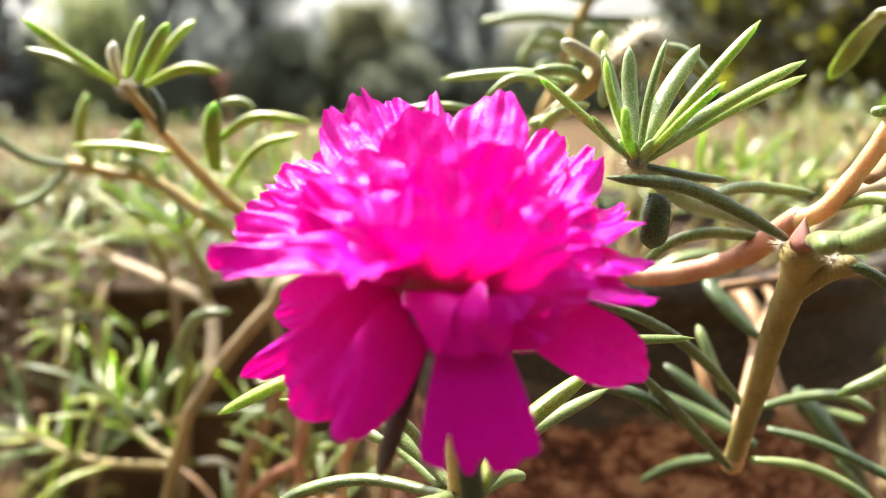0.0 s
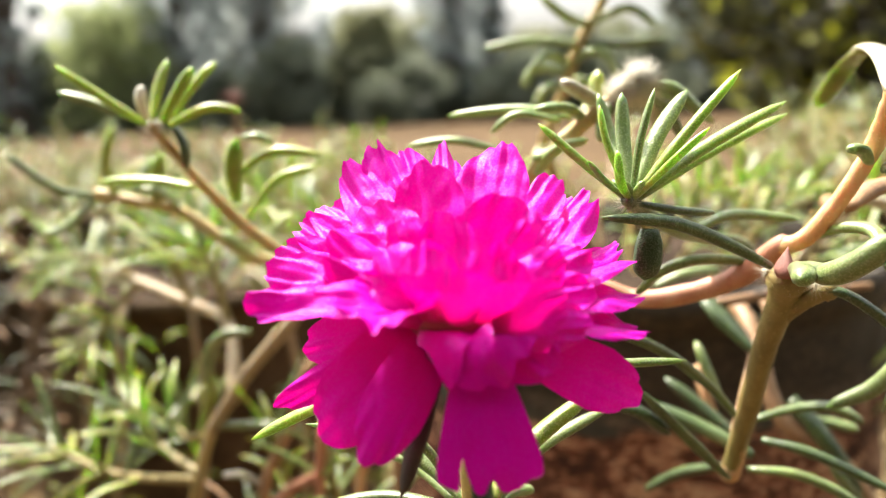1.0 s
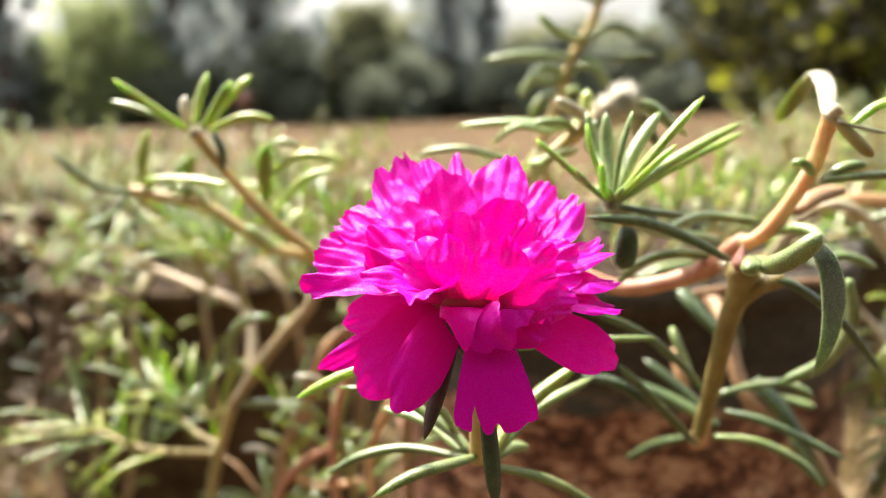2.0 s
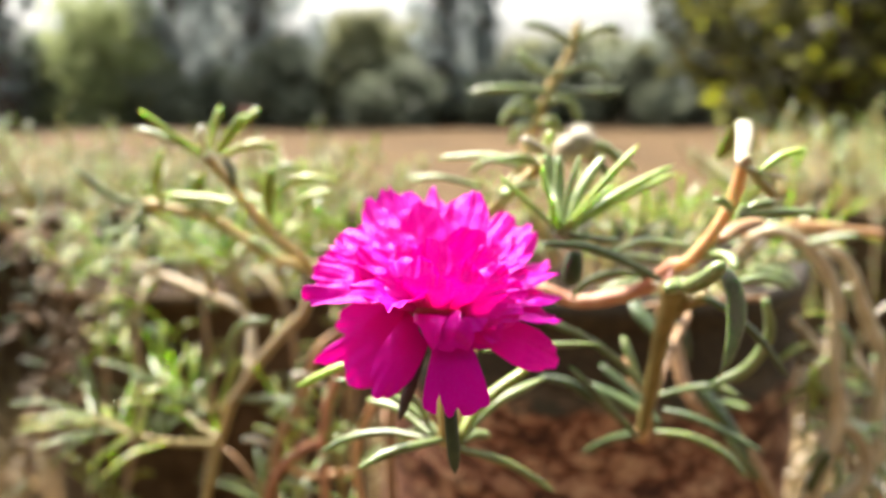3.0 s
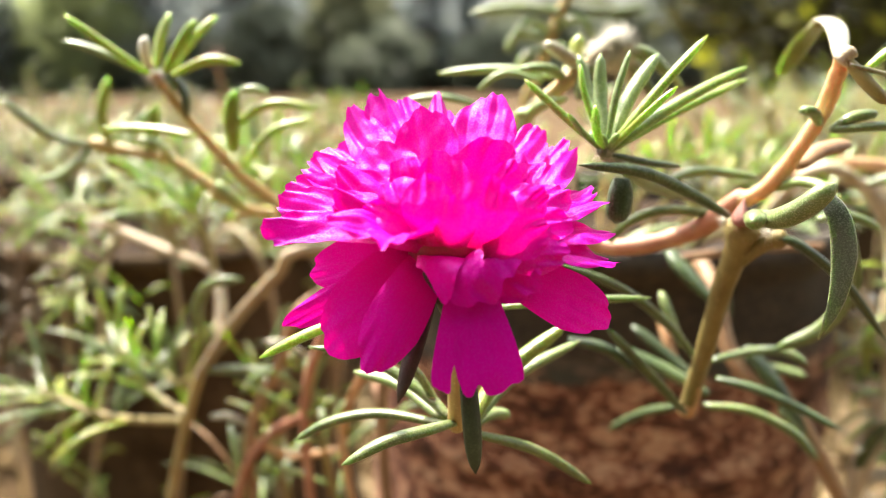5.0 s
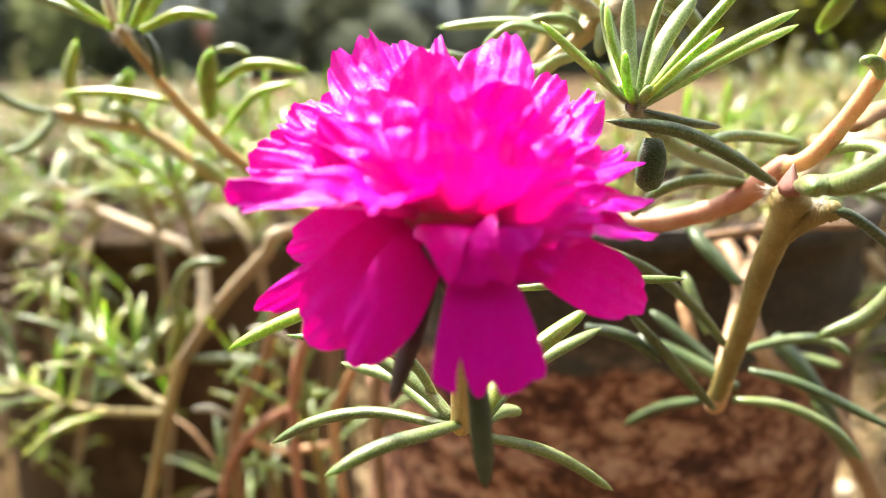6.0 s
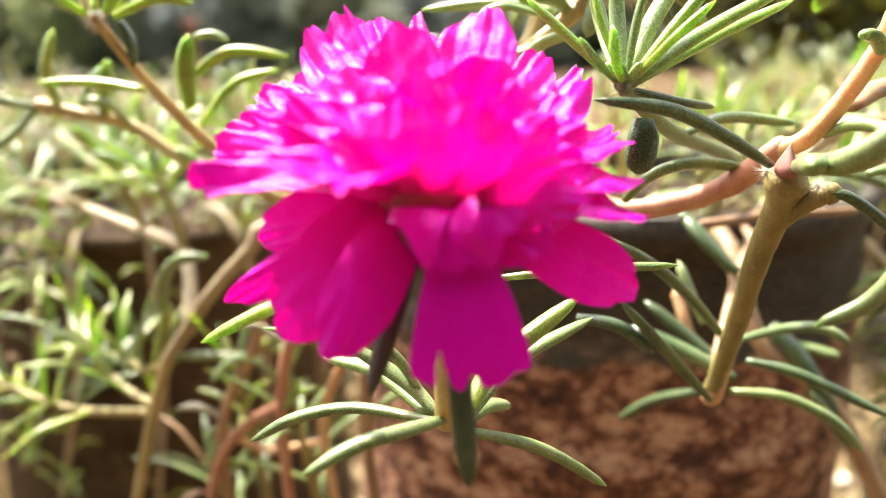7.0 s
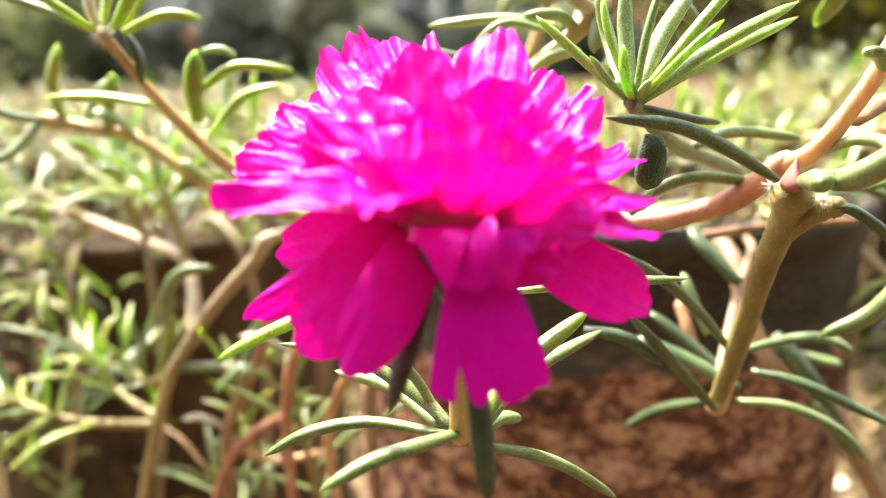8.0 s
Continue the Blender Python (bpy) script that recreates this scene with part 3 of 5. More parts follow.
stem(flower, [HUB, HUB.lerp(R, 0.5) + Vector((0.0005, 0.001, 0)), R + Vector((0, 0.001, -0.006)), R + Vector((0, 0.001, -0.004))], 0.0016, 0.0022, STEM_TAN, 16, "stalk")


def tuft(parent, at, n, reach, seed, mat=HAIR, name="hair_tuft"):
    """Fine hairs round a joint, as one part."""
    rng = random.Random(seed)
    verts, faces = [], []
    at = Vector(at) - parent.location
    for _ in range(n):
        d = Vector((rng.gauss(0, 1), rng.gauss(0, 1), rng.gauss(0.4, 1))).normalized()
        s = d.cross(Vector((rng.random(), rng.random(), 1))).normalized() * 0.000045
        q = at + d * reach * rng.uniform(0.5, 1) + Vector((0, 0, -reach * 0.2))
        k = len(verts)
        t2 = d.cross(s)
        verts += [at + s, at - s, at + t2, q]
        faces += [(k, k + 1, k + 3), (k + 1, k + 2, k + 3), (k + 2, k, k + 3)]
    return part(name, mesh_of("hair_tuft", verts, faces, mat), parent, "fine whitish hairs at the joint" if mat is HAIR else "dry brown bristles")


# whorl of leaves below the flower
whorl = thing("succulent_shoot", HUB, "flowering shoot with a whorl of narrow green leaves", "succulent shoot", "shoots in the tin pot")
stem(whorl, [HUB, HUB + Vector((0.001, 0.010, 0.0)), (0.006, 0.130, 0.502), (0.02, 0.180, 0.512), (0.03, 0.215, 0.496)], 0.0017, 0.0022, STEM_TAN, 16)
leaf(whorl, [(0.0034, 0.0900, 0.5039), (-0.0012, 0.0860, 0.5045), (-0.0067, 0.0830, 0.5042), (-0.0124, 0.0810, 0.5018)], 0.0027, LEAF, 0.25)
leaf(whorl, [(0.0026, 0.0940, 0.5014), (-0.0079, 0.0980, 0.5016), (-0.0163, 0.0990, 0.4998), (-0.0230, 0.1000, 0.4958)], 0.0026, LEAF, 0.3)
leaf(whorl, [(0.0053, 0.0950, 0.4999), (0.0171, 0.1030, 0.4925), (0.0277, 0.1090, 0.4829)], 0.0028, LEAF, 0.5)
leaf(whorl, [(0.0025, 0.0960, 0.5018), (-0.0020, 0.1000, 0.5046), (-0.0104, 0.1030, 0.5093)], 0.0026, LEAF, 0.3)
leaf(whorl, [(0.0020, 0.0980, 0.5000), (-0.0056, 0.1060, 0.5030), (-0.0141, 0.1100, 0.5039)], 0.0030, LEAF_PALE, 0.3)
leaf(whorl, [(0.0061, 0.0970, 0.5008), (0.0108, 0.1020, 0.5061), (0.0222, 0.1060, 0.5140)], 0.0034, LEAF_FRESH, 0.4)
leaf(whorl, [(0.0061, 0.0980, 0.4995), (0.0134, 0.1060, 0.5044), (0.0253, 0.1120, 0.5087)], 0.0026, LEAF_PALE, 0.4)
leaf(whorl, [(0.0061, 0.1000, 0.4985), (0.0094, 0.1060, 0.4977), (0.0129, 0.1100, 0.4959)], 0.0032, LEAF, 0.9)
leaf(whorl, [(0.0023, 0.1000, 0.4988), (-0.0046, 0.0980, 0.5103), (-0.0193, 0.0970, 0.5132)], 0.0024, LEAF, 0.4)
leaf(whorl, [(-0.0096, 0.0920, 0.5205), (-0.0178, 0.0920, 0.5172), (-0.0256, 0.0920, 0.5133)], 0.0026, LEAF_FRESH, 0.2)
tuft(whorl, HUB + Vector((0, 0.001, 0.001)), 110, 0.0028, 3)
leaf(whorl, [(0.0033, 0.0920, 0.5060), (0.0022, 0.0900, 0.5098), (0.0014, 0.0900, 0.5120)], 0.0014, LEAF_PALE, 0.2, 0.4, "papery white bract")

# ---- main stem with its joint ----
NODE = Vector((0.0514, 0.1130, 0.5274))
FOOT = Vector((0.0531, 0.1360, 0.4857))
main = thing("succulent_shoot", FOOT, "stout olive-brown shoot with dark green leaves and hairy joint", "succulent shoot", "shoots in the tin pot")
stem(main, [(0.066, 0.215, 0.496), (0.0777, 0.1900, 0.5033), (0.0678, 0.1680, 0.4970), (0.0581, 0.1500, 0.4858), FOOT], 0.0013, 0.0013, STEM_BROWN, 22)
stem(main, [FOOT + Vector((-0.0002, 0.001, -0.001)), FOOT.lerp(NODE, 0.35), FOOT.lerp(NODE, 0.7), FOOT.lerp(NODE, 0.9) + Vector((0.0006, 0, 0)), NODE + Vector((0.0010, 0, 0.0016))], 0.0019, 0.0026, STEM, 44, "stem", "", ((0.3, 0.06), (0.86, 0.08), (0.90, 0.14), (0.94, 0.20), (0.98, 0.22)))
stem(main, [FOOT.lerp(NODE, 0.84) + Vector((0.0005, 0, 0)), (0.0545, 0.1135, 0.5245), (0.0568, 0.1125, 0.5262), (0.0584, 0.1120, 0.5268)], 0.0017, 0.0018, STEM, 20, "side_joint", "", ((0.85, 0.15),))
stem(main, [FOOT + Vector((-0.0003, 0.001, -0.0016)), FOOT + Vector((-0.0002, 0.0003, -0.0004)), FOOT + Vector((0.0001, -0.0002, 0.0014)), FOOT.lerp(NODE, 0.16)], 0.0023, 0.0019, STEM_PINK, 14, "lower_joint", "pinkish swollen joint", ((0.3, 0.12),))
tuft(main, NODE + Vector((0.001, -0.001, 0.001)), 110, 0.0028, 15)
bud_pts = [Vector((0.0507, 0.1100, 0.5295)) - FOOT, Vector((0.0507, 0.1100, 0.5316)) - FOOT, Vector((0.0509, 0.1100, 0.5340)) - FOOT]
part("bud", tube("bud", curve_points([p for p in bud_pts], 10), [0.0020, 0.0024, 0.0025, 0.0023, 0.0020, 0.0016, 0.0012, 0.0008, 0.0004, 0.0001], BUDSCALE, 8, 0.6), main, "small pointed reddish-brown bud")
tuft(main, Vector((0.0487, 0.1120, 0.5299)), 120, 0.0026, 5)
tuft(main, Vector((0.0552, 0.1100, 0.5281)), 90, 0.0024, 6)
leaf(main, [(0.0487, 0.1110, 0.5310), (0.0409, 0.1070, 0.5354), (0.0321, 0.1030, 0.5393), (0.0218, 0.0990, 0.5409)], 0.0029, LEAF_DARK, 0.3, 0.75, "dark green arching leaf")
leaf(main, [(0.0512, 0.1040, 0.5322), (0.0496, 0.0935, 0.5337), (0.0516, 0.0895, 0.5362), (0.0541, 0.0873, 0.5397)], 0.0040, LEAF_PALE, 0.9, 0.9, "fat bright green leaf")
leaf(main, [(0.0520, 0.1100, 0.5308), (0.0485, 0.0985, 0.5328), (0.0452, 0.0910, 0.5338)], 0.0036, LEAF_PALE, 0.9, 0.9)
leaf(main, [(0.0592, 0.1180, 0.5342), (0.0611, 0.1140, 0.5360), (0.0630, 0.1100, 0.5360), (0.0629, 0.1060, 0.5342)], 0.0026, LEAF_PALE, 0.8, 0.8)
leaf(main, [(0.0552, 0.0925, 0.5374), (0.0570, 0.0910, 0.5345), (0.0578, 0.0898, 0.5290), (0.0568, 0.0888, 0.5225), (0.0548, 0.0885, 0.5172)], 0.0040, LEAF_GREY, -0.5, 0.22, "hanging flat greyish leaf, green towards the tip", up=(0, 1, 0))
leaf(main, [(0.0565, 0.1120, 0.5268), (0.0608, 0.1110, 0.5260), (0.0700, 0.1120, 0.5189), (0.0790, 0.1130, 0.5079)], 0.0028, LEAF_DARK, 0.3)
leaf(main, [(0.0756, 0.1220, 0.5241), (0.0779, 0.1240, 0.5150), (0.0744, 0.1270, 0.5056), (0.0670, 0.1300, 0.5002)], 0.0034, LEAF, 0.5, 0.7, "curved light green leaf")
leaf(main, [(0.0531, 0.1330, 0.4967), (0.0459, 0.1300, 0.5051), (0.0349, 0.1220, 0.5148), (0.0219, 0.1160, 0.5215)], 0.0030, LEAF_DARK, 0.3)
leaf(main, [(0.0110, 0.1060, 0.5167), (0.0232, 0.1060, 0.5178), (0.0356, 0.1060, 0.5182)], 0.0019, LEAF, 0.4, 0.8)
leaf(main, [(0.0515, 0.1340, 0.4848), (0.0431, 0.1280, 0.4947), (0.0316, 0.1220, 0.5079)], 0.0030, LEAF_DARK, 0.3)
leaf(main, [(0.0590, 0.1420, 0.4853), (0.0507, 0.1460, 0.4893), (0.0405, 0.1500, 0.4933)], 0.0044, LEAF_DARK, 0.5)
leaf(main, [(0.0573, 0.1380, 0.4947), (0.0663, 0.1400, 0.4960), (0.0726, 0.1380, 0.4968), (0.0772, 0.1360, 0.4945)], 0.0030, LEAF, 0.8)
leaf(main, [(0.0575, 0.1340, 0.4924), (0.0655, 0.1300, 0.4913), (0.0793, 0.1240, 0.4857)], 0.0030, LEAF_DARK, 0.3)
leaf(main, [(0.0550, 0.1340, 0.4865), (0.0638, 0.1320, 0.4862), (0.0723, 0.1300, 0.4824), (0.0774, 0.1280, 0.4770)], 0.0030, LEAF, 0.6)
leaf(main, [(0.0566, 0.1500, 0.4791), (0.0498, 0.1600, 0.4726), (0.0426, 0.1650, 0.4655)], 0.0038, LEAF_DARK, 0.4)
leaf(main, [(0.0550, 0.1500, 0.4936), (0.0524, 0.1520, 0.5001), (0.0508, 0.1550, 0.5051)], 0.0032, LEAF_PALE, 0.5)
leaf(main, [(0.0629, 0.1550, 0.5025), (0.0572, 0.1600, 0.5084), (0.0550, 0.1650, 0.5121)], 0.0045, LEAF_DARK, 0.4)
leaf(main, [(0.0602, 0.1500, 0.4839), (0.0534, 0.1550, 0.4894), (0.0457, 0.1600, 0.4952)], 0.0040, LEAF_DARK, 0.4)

# leaves in front of the tin's dark rim, shade put into the dark greens
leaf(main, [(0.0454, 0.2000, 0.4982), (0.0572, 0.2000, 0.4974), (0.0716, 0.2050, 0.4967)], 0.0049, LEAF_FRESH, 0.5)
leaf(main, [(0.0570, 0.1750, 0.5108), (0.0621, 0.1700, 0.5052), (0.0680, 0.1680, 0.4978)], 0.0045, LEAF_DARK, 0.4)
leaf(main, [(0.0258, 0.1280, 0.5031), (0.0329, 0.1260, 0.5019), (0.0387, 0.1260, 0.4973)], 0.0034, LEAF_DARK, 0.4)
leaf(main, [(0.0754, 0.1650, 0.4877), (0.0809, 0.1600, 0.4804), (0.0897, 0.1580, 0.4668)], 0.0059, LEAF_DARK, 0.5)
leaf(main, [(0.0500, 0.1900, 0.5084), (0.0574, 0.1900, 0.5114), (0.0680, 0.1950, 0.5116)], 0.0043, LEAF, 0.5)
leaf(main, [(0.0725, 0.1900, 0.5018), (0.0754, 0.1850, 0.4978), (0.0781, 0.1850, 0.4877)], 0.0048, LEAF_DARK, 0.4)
stem(main, [(0.0558, 0.1700, 0.4933), (0.0571, 0.1660, 0.4869), (0.0597, 0.1650, 0.4800)], 0.0016, 0.0013, STEM_PINK, 14)

# ---- pinkish arching branch ----
arch_at = Vector((0.0337, 0.1340, 0.5203))
arch = thing("succulent_shoot", arch_at, "pinkish arching shoot ending in a withered drooping leaf", "succulent shoot", "shoots in the tin pot")
stem(arch, [(0.0, 0.215, 0.496), arch_at + Vector((-0.013, 0.012, 0.0008)), arch_at, (0.0421, 0.1300, 0.5220), (0.0494, 0.1260, 0.5258), (0.0546, 0.1210, 0.5322)], 0.0019, 0.0021, STEM_RED, 36, "lower_stem", "pinkish-red lower stem with ring scars", ((0.55, 0.10), (0.68, 0.10), (0.8, 0.12), (0.9, 0.08)))
stem(arch, [(0.0539, 0.1215, 0.5314), (0.0570, 0.1180, 0.5339), (0.0611, 0.1160, 0.5404), (0.0638, 0.1135, 0.5476), (0.0637, 0.1100, 0.5528), (0.0633, 0.1072, 0.5568)], 0.0017, 0.0014, STEM_PEACH, 36, "stem", "", ((0.3, 0.08), (0.62, 0.10), (0.72, 0.16), (0.85, 0.08), (0.96, 0.20)))
leaf(arch, [(0.0626, 0.1068, 0.5562), (0.0668, 0.1180, 0.5610), (0.0733, 0.1371, 0.5634), (0.0752, 0.1460, 0.5612)], 0.0041, LEAF_DRY, 0.9, 0.35, "withered pale leaf curled over")
leaf(arch, [(0.0728, 0.1360, 0.5629), (0.0752, 0.1470, 0.5610), (0.0752, 0.1543, 0.5562), (0.0744, 0.1580, 0.5528)], 0.0048, LEAF_TIP, 0.1, 0.35, "yellowish-green drooping end of the withered leaf")
leaf(arch, [(0.0630, 0.1060, 0.5561), (0.0658, 0.1050, 0.5527), (0.0691, 0.1040, 0.5493)], 0.0046, STEM, 0.5, 0.5)
leaf(arch, [(0.0662, 0.1060, 0.5545), (0.0700, 0.1060, 0.5574), (0.0750, 0.1060, 0.5589)], 0.0026, LEAF_FRESH, 0.5)
leaf(arch, [(0.0628, 0.1040, 0.5552), (0.0675, 0.1040, 0.5539), (0.0711, 0.1040, 0.5531)], 0.0012, LEAF_DRY, 0.2)
leaf(arch, [(0.0630, 0.1125, 0.5458), (0.0606, 0.1100, 0.5478), (0.0582, 0.1090, 0.5482)], 0.0026, LEAF, 0.9)
leaf(arch, [(0.0650, 0.1120, 0.5449), (0.0682, 0.1120, 0.5469), (0.0721, 0.1120, 0.5475)], 0.0030, LEAF, 0.7)
leaf(arch, [(0.0642, 0.1110, 0.5448), (0.0708, 0.1110, 0.5454), (0.0811, 0.1120, 0.5457)], 0.0026, LEAF, 0.5)
leaf(arch, [(0.0638, 0.1200, 0.5380), (0.0690, 0.1240, 0.5401), (0.0764, 0.1280, 0.5410)], 0.0044, STEM_BROWN, 0.6)
leaf(arch, [(0.0422, 0.1280, 0.5336), (0.0494, 0.1300, 0.5358), (0.0608, 0.1300, 0.5347)], 0.0030, LEAF, 0.6)
leaf(arch, [(0.0331, 0.1280, 0.5230), (0.0361, 0.1240, 0.5276), (0.0426, 0.1240, 0.5294), (0.0526, 0.1260, 0.5281)], 0.0030, LEAF, 0.5)
leaf(arch, [(0.0728, 0.1300, 0.5265), (0.0784, 0.1300, 0.5272), (0.0850, 0.1300, 0.5247)], 0.0030, LEAF, 0.6)
part("scar", tube("scar", curve_points([Vector((0.0622, 0.1062, 0.5556)) - arch_at, Vector((0.0630, 0.1056, 0.5567)) - arch_at, Vector((0.0638, 0.1054, 0.5576)) - arch_at], 8), [0.0011, 0.0016, 0.0012, 0.0017, 0.0011, 0.0014, 0.0009, 0.0004], STEM_PALE, 8, wobble=0.3), arch, "knobbly dry tip")
tuft(arch, (0.0630, 0.1056, 0.5567), 60, 0.0022, 14, BUDSCALE, "dry_bristles")

# ---- rosette of long leaves ----
ros_at = Vector((0.0271, 0.1060, 0.5418))
rosette = thing("succulent_shoot", ros_at, "upright shoot tip with a fan of long slender green leaves", "succulent shoot", "shoots in the tin pot")
stem(rosette, [(0.075, 0.22, 0.496), (0.0643, 0.1650, 0.5221), (0.0390, 0.1240, 0.5341), ros_at, ros_at], 0.0019, 0.0009, LEAF, 24)
for tip, width, mat in (
    (((0.0201, 0.1060, 0.5479), (0.0143, 0.1070, 0.5532)), 0.0022, LEAF_FRESH),
    (((0.0238, 0.1070, 0.5505), (0.0229, 0.1080, 0.5555)), 0.0018, LEAF_FRESH),
    (((0.0269, 0.1110, 0.5502), (0.0270, 0.1130, 0.5571)), 0.0026, LEAF_PALE),
    (((0.0283, 0.1060, 0.5505), (0.0304, 0.1070, 0.5576)), 0.0019, LEAF),
    (((0.0312, 0.1100, 0.5502), (0.0364, 0.1130, 0.5572)), 0.0032, LEAF_PALE),
    (((0.0341, 0.1060, 0.5507), (0.0421, 0.1070, 0.5597)), 0.0026, LEAF_FRESH),
    (((0.0316, 0.1020, 0.5476), (0.0363, 0.1010, 0.5522)), 0.0018, LEAF_FRESH),
    (((0.0383, 0.1110, 0.5487), (0.0515, 0.1150, 0.5550)), 0.0030, LEAF_FRESH),
    (((0.0404, 0.1150, 0.5477), (0.0534, 0.1190, 0.5531)), 0.0026, LEAF_FRESH),
    (((0.0249, 0.1020, 0.5453), (0.0244, 0.1020, 0.5495)), 0.0016, LEAF_FRESH),
    (((0.0232, 0.1040, 0.5451), (0.0206, 0.1030, 0.5482)), 0.0015, LEAF),
    (((0.0267, 0.1180, 0.5487), (0.0248, 0.1210, 0.5571)), 0.0026, LEAF_PALE),
    (((0.0348, 0.1100, 0.5399), (0.0416, 0.1140, 0.5387)), 0.0022, LEAF_DARK),
):
    mid, end = Vector(tip[0]), Vector(tip[1])
    start = ros_at + (mid - ros_at).normalized() * 0.0006
    leaf(rosette, [start, mid, end], width * 0.95, mat, 0.4)
leaf(rosette, [(0.0298, 0.1060, 0.5379), (0.0295, 0.1050, 0.5349), (0.0287, 0.1040, 0.5310)], 0.0046, LEAF_DARK, 0.5, 0.4, "short dark drooping leaf", up=(0, 1, 0))
for k in range(6):
    a = k * 1.05
    d = Vector((math.cos(a) * 0.7, math.sin(a) * 0.7, 0.9)).normalized()
    leaf(rosette, [ros_at - d * 0.001, ros_at + d * 0.0015, ros_at + d * 0.0042], 0.0018, LEAF_PALE, 0.5)
tuft(rosette, ros_at, 300, 0.0032, 8)

# ---- shoots on the left of the flower ----
lt = Vector((-0.0618, 0.1580, 0.5534))
left_shoot = thing("succulent_shoot", Vector((-0.0398, 0.1720, 0.5227)), "slender tan shoot with light green leaves at its tip", "succulent shoot", "shoots in the tin pot")
stem(left_shoot, [(0.0, 0.225, 0.496), (-0.0327, 0.1800, 0.5138), (-0.0398, 0.1720, 0.5227), (-0.0469, 0.1670, 0.5304), (-0.0546, 0.1620, 0.5415), lt], 0.0018, 0.0011, STEM_TAN, 30, "stem", "", ((0.5, 0.12), (0.7, 0.12)))
for ctrl, width, mat in (
    (((-0.0627, 0.1570, 0.5540), (-0.0698, 0.1530, 0.5599), (-0.0765, 0.1500, 0.5659)), 0.0034, LEAF_SUN),
    (((-0.0645, 0.1600, 0.5541), (-0.0741, 0.1600, 0.5586), (-0.0824, 0.1600, 0.5612)), 0.0032, LEAF_PALE),
    (((-0.0617, 0.1580, 0.5550), (-0.0606, 0.1600, 0.5614), (-0.0588, 0.1620, 0.5671)), 0.0032, LEAF_SUN),
    (((-0.0587, 0.1560, 0.5544), (-0.0541, 0.1540, 0.5601), (-0.0505, 0.1530, 0.5650)), 0.0040, LEAF_SUN),
    (((-0.0584, 0.1600, 0.5549), (-0.0532, 0.1620, 0.5621), (-0.0490, 0.1640, 0.5664)), 0.0036, LEAF_SUN),
    (((-0.0579, 0.1580, 0.5537), (-0.0497, 0.1580, 0.5568), (-0.0427, 0.1580, 0.5560)), 0.0038, LEAF_SUN),
    (((-0.0579, 0.1600, 0.5530), (-0.0562, 0.1600, 0.5490), (-0.0562, 0.1600, 0.5441)), 0.0036, LEAF_DARK),
    (((-0.0624, 0.1570, 0.5550), (-0.0629, 0.1560, 0.5588), (-0.0625, 0.1560, 0.5619)), 0.0034, HAIR),
    (((-0.0478, 0.1660, 0.5362), (-0.0475, 0.1640, 0.5433), (-0.0459, 0.1630, 0.5503)), 0.0048, LEAF_SUN),
    (((-0.0474, 0.1660, 0.5418), (-0.0384, 0.1640, 0.5470), (-0.0266, 0.1630, 0.5460)), 0.0040, LEAF_SUN),
    (((-0.0464, 0.1680, 0.5324), (-0.0389, 0.1680, 0.5406), (-0.0296, 0.1680, 0.5434)), 0.0034, LEAF_SUN),
    (((-0.0563, 0.1650, 0.5398), (-0.0677, 0.1680, 0.5412), (-0.0806, 0.1700, 0.5413)), 0.0036, LEAF_SUN),
    (((-0.0456, 0.1660, 0.5500), (-0.0421, 0.1660, 0.5504), (-0.0387, 0.1660, 0.5490)), 0.0030, LEAF_PALE),
):
    leaf(left_shoot, ctrl, width * 0.9, mat, 0.2)
tuft(left_shoot, lt, 500, 0.0040, 12)

low_at = Vector((-0.0771, 0.2150, 0.4601))
low = thing("succulent_shoot", low_at, "forked brown shoot leaning down with curved leaves", "succulent shoot", "shoots in the tin pot")
stem(low, [(-0.008, 0.236, 0.496), (-0.0428, 0.2150, 0.5004), (-0.0497, 0.2120, 0.4938), (-0.0636, 0.2140, 0.4790), low_at], 0.0024, 0.0021, STEM_OLD, 24)
stem(low, [low_at, (-0.0815, 0.2140, 0.4465), (-0.0884, 0.2140, 0.4217), (-0.0977, 0.2180, 0.3909)], 0.0021, 0.0017, STEM_TAN, 16, "branch", "yellowish-olive lower branch")
stem(low, [low_at + Vector((0.008, 0, 0.01)), (-0.0771, 0.2400, 0.4861), (-0.0974, 0.2620, 0.4878), (-0.1270, 0.2850, 0.4916), (-0.1535, 0.3000, 0.4945)], 0.0024, 0.0020, STEM_OLD, 20, "branch")
leaf(low, [(-0.0752, 0.2120, 0.4749), (-0.0732, 0.2080, 0.4857), (-0.0675, 0.2050, 0.4930), (-0.0584, 0.2040, 0.4946)], 0.0042, LEAF, 0.5)
leaf(low, [(-0.0789, 0.2120, 0.4614), (-0.0748, 0.2100, 0.4718), (-0.0725, 0.2100, 0.4794)], 0.0044, LEAF_SUN, 0.5)
leaf(low, [(-0.0739, 0.2140, 0.4621), (-0.0609, 0.2140, 0.4621), (-0.0479, 0.2140, 0.4606)], 0.0044, LEAF, 0.6)


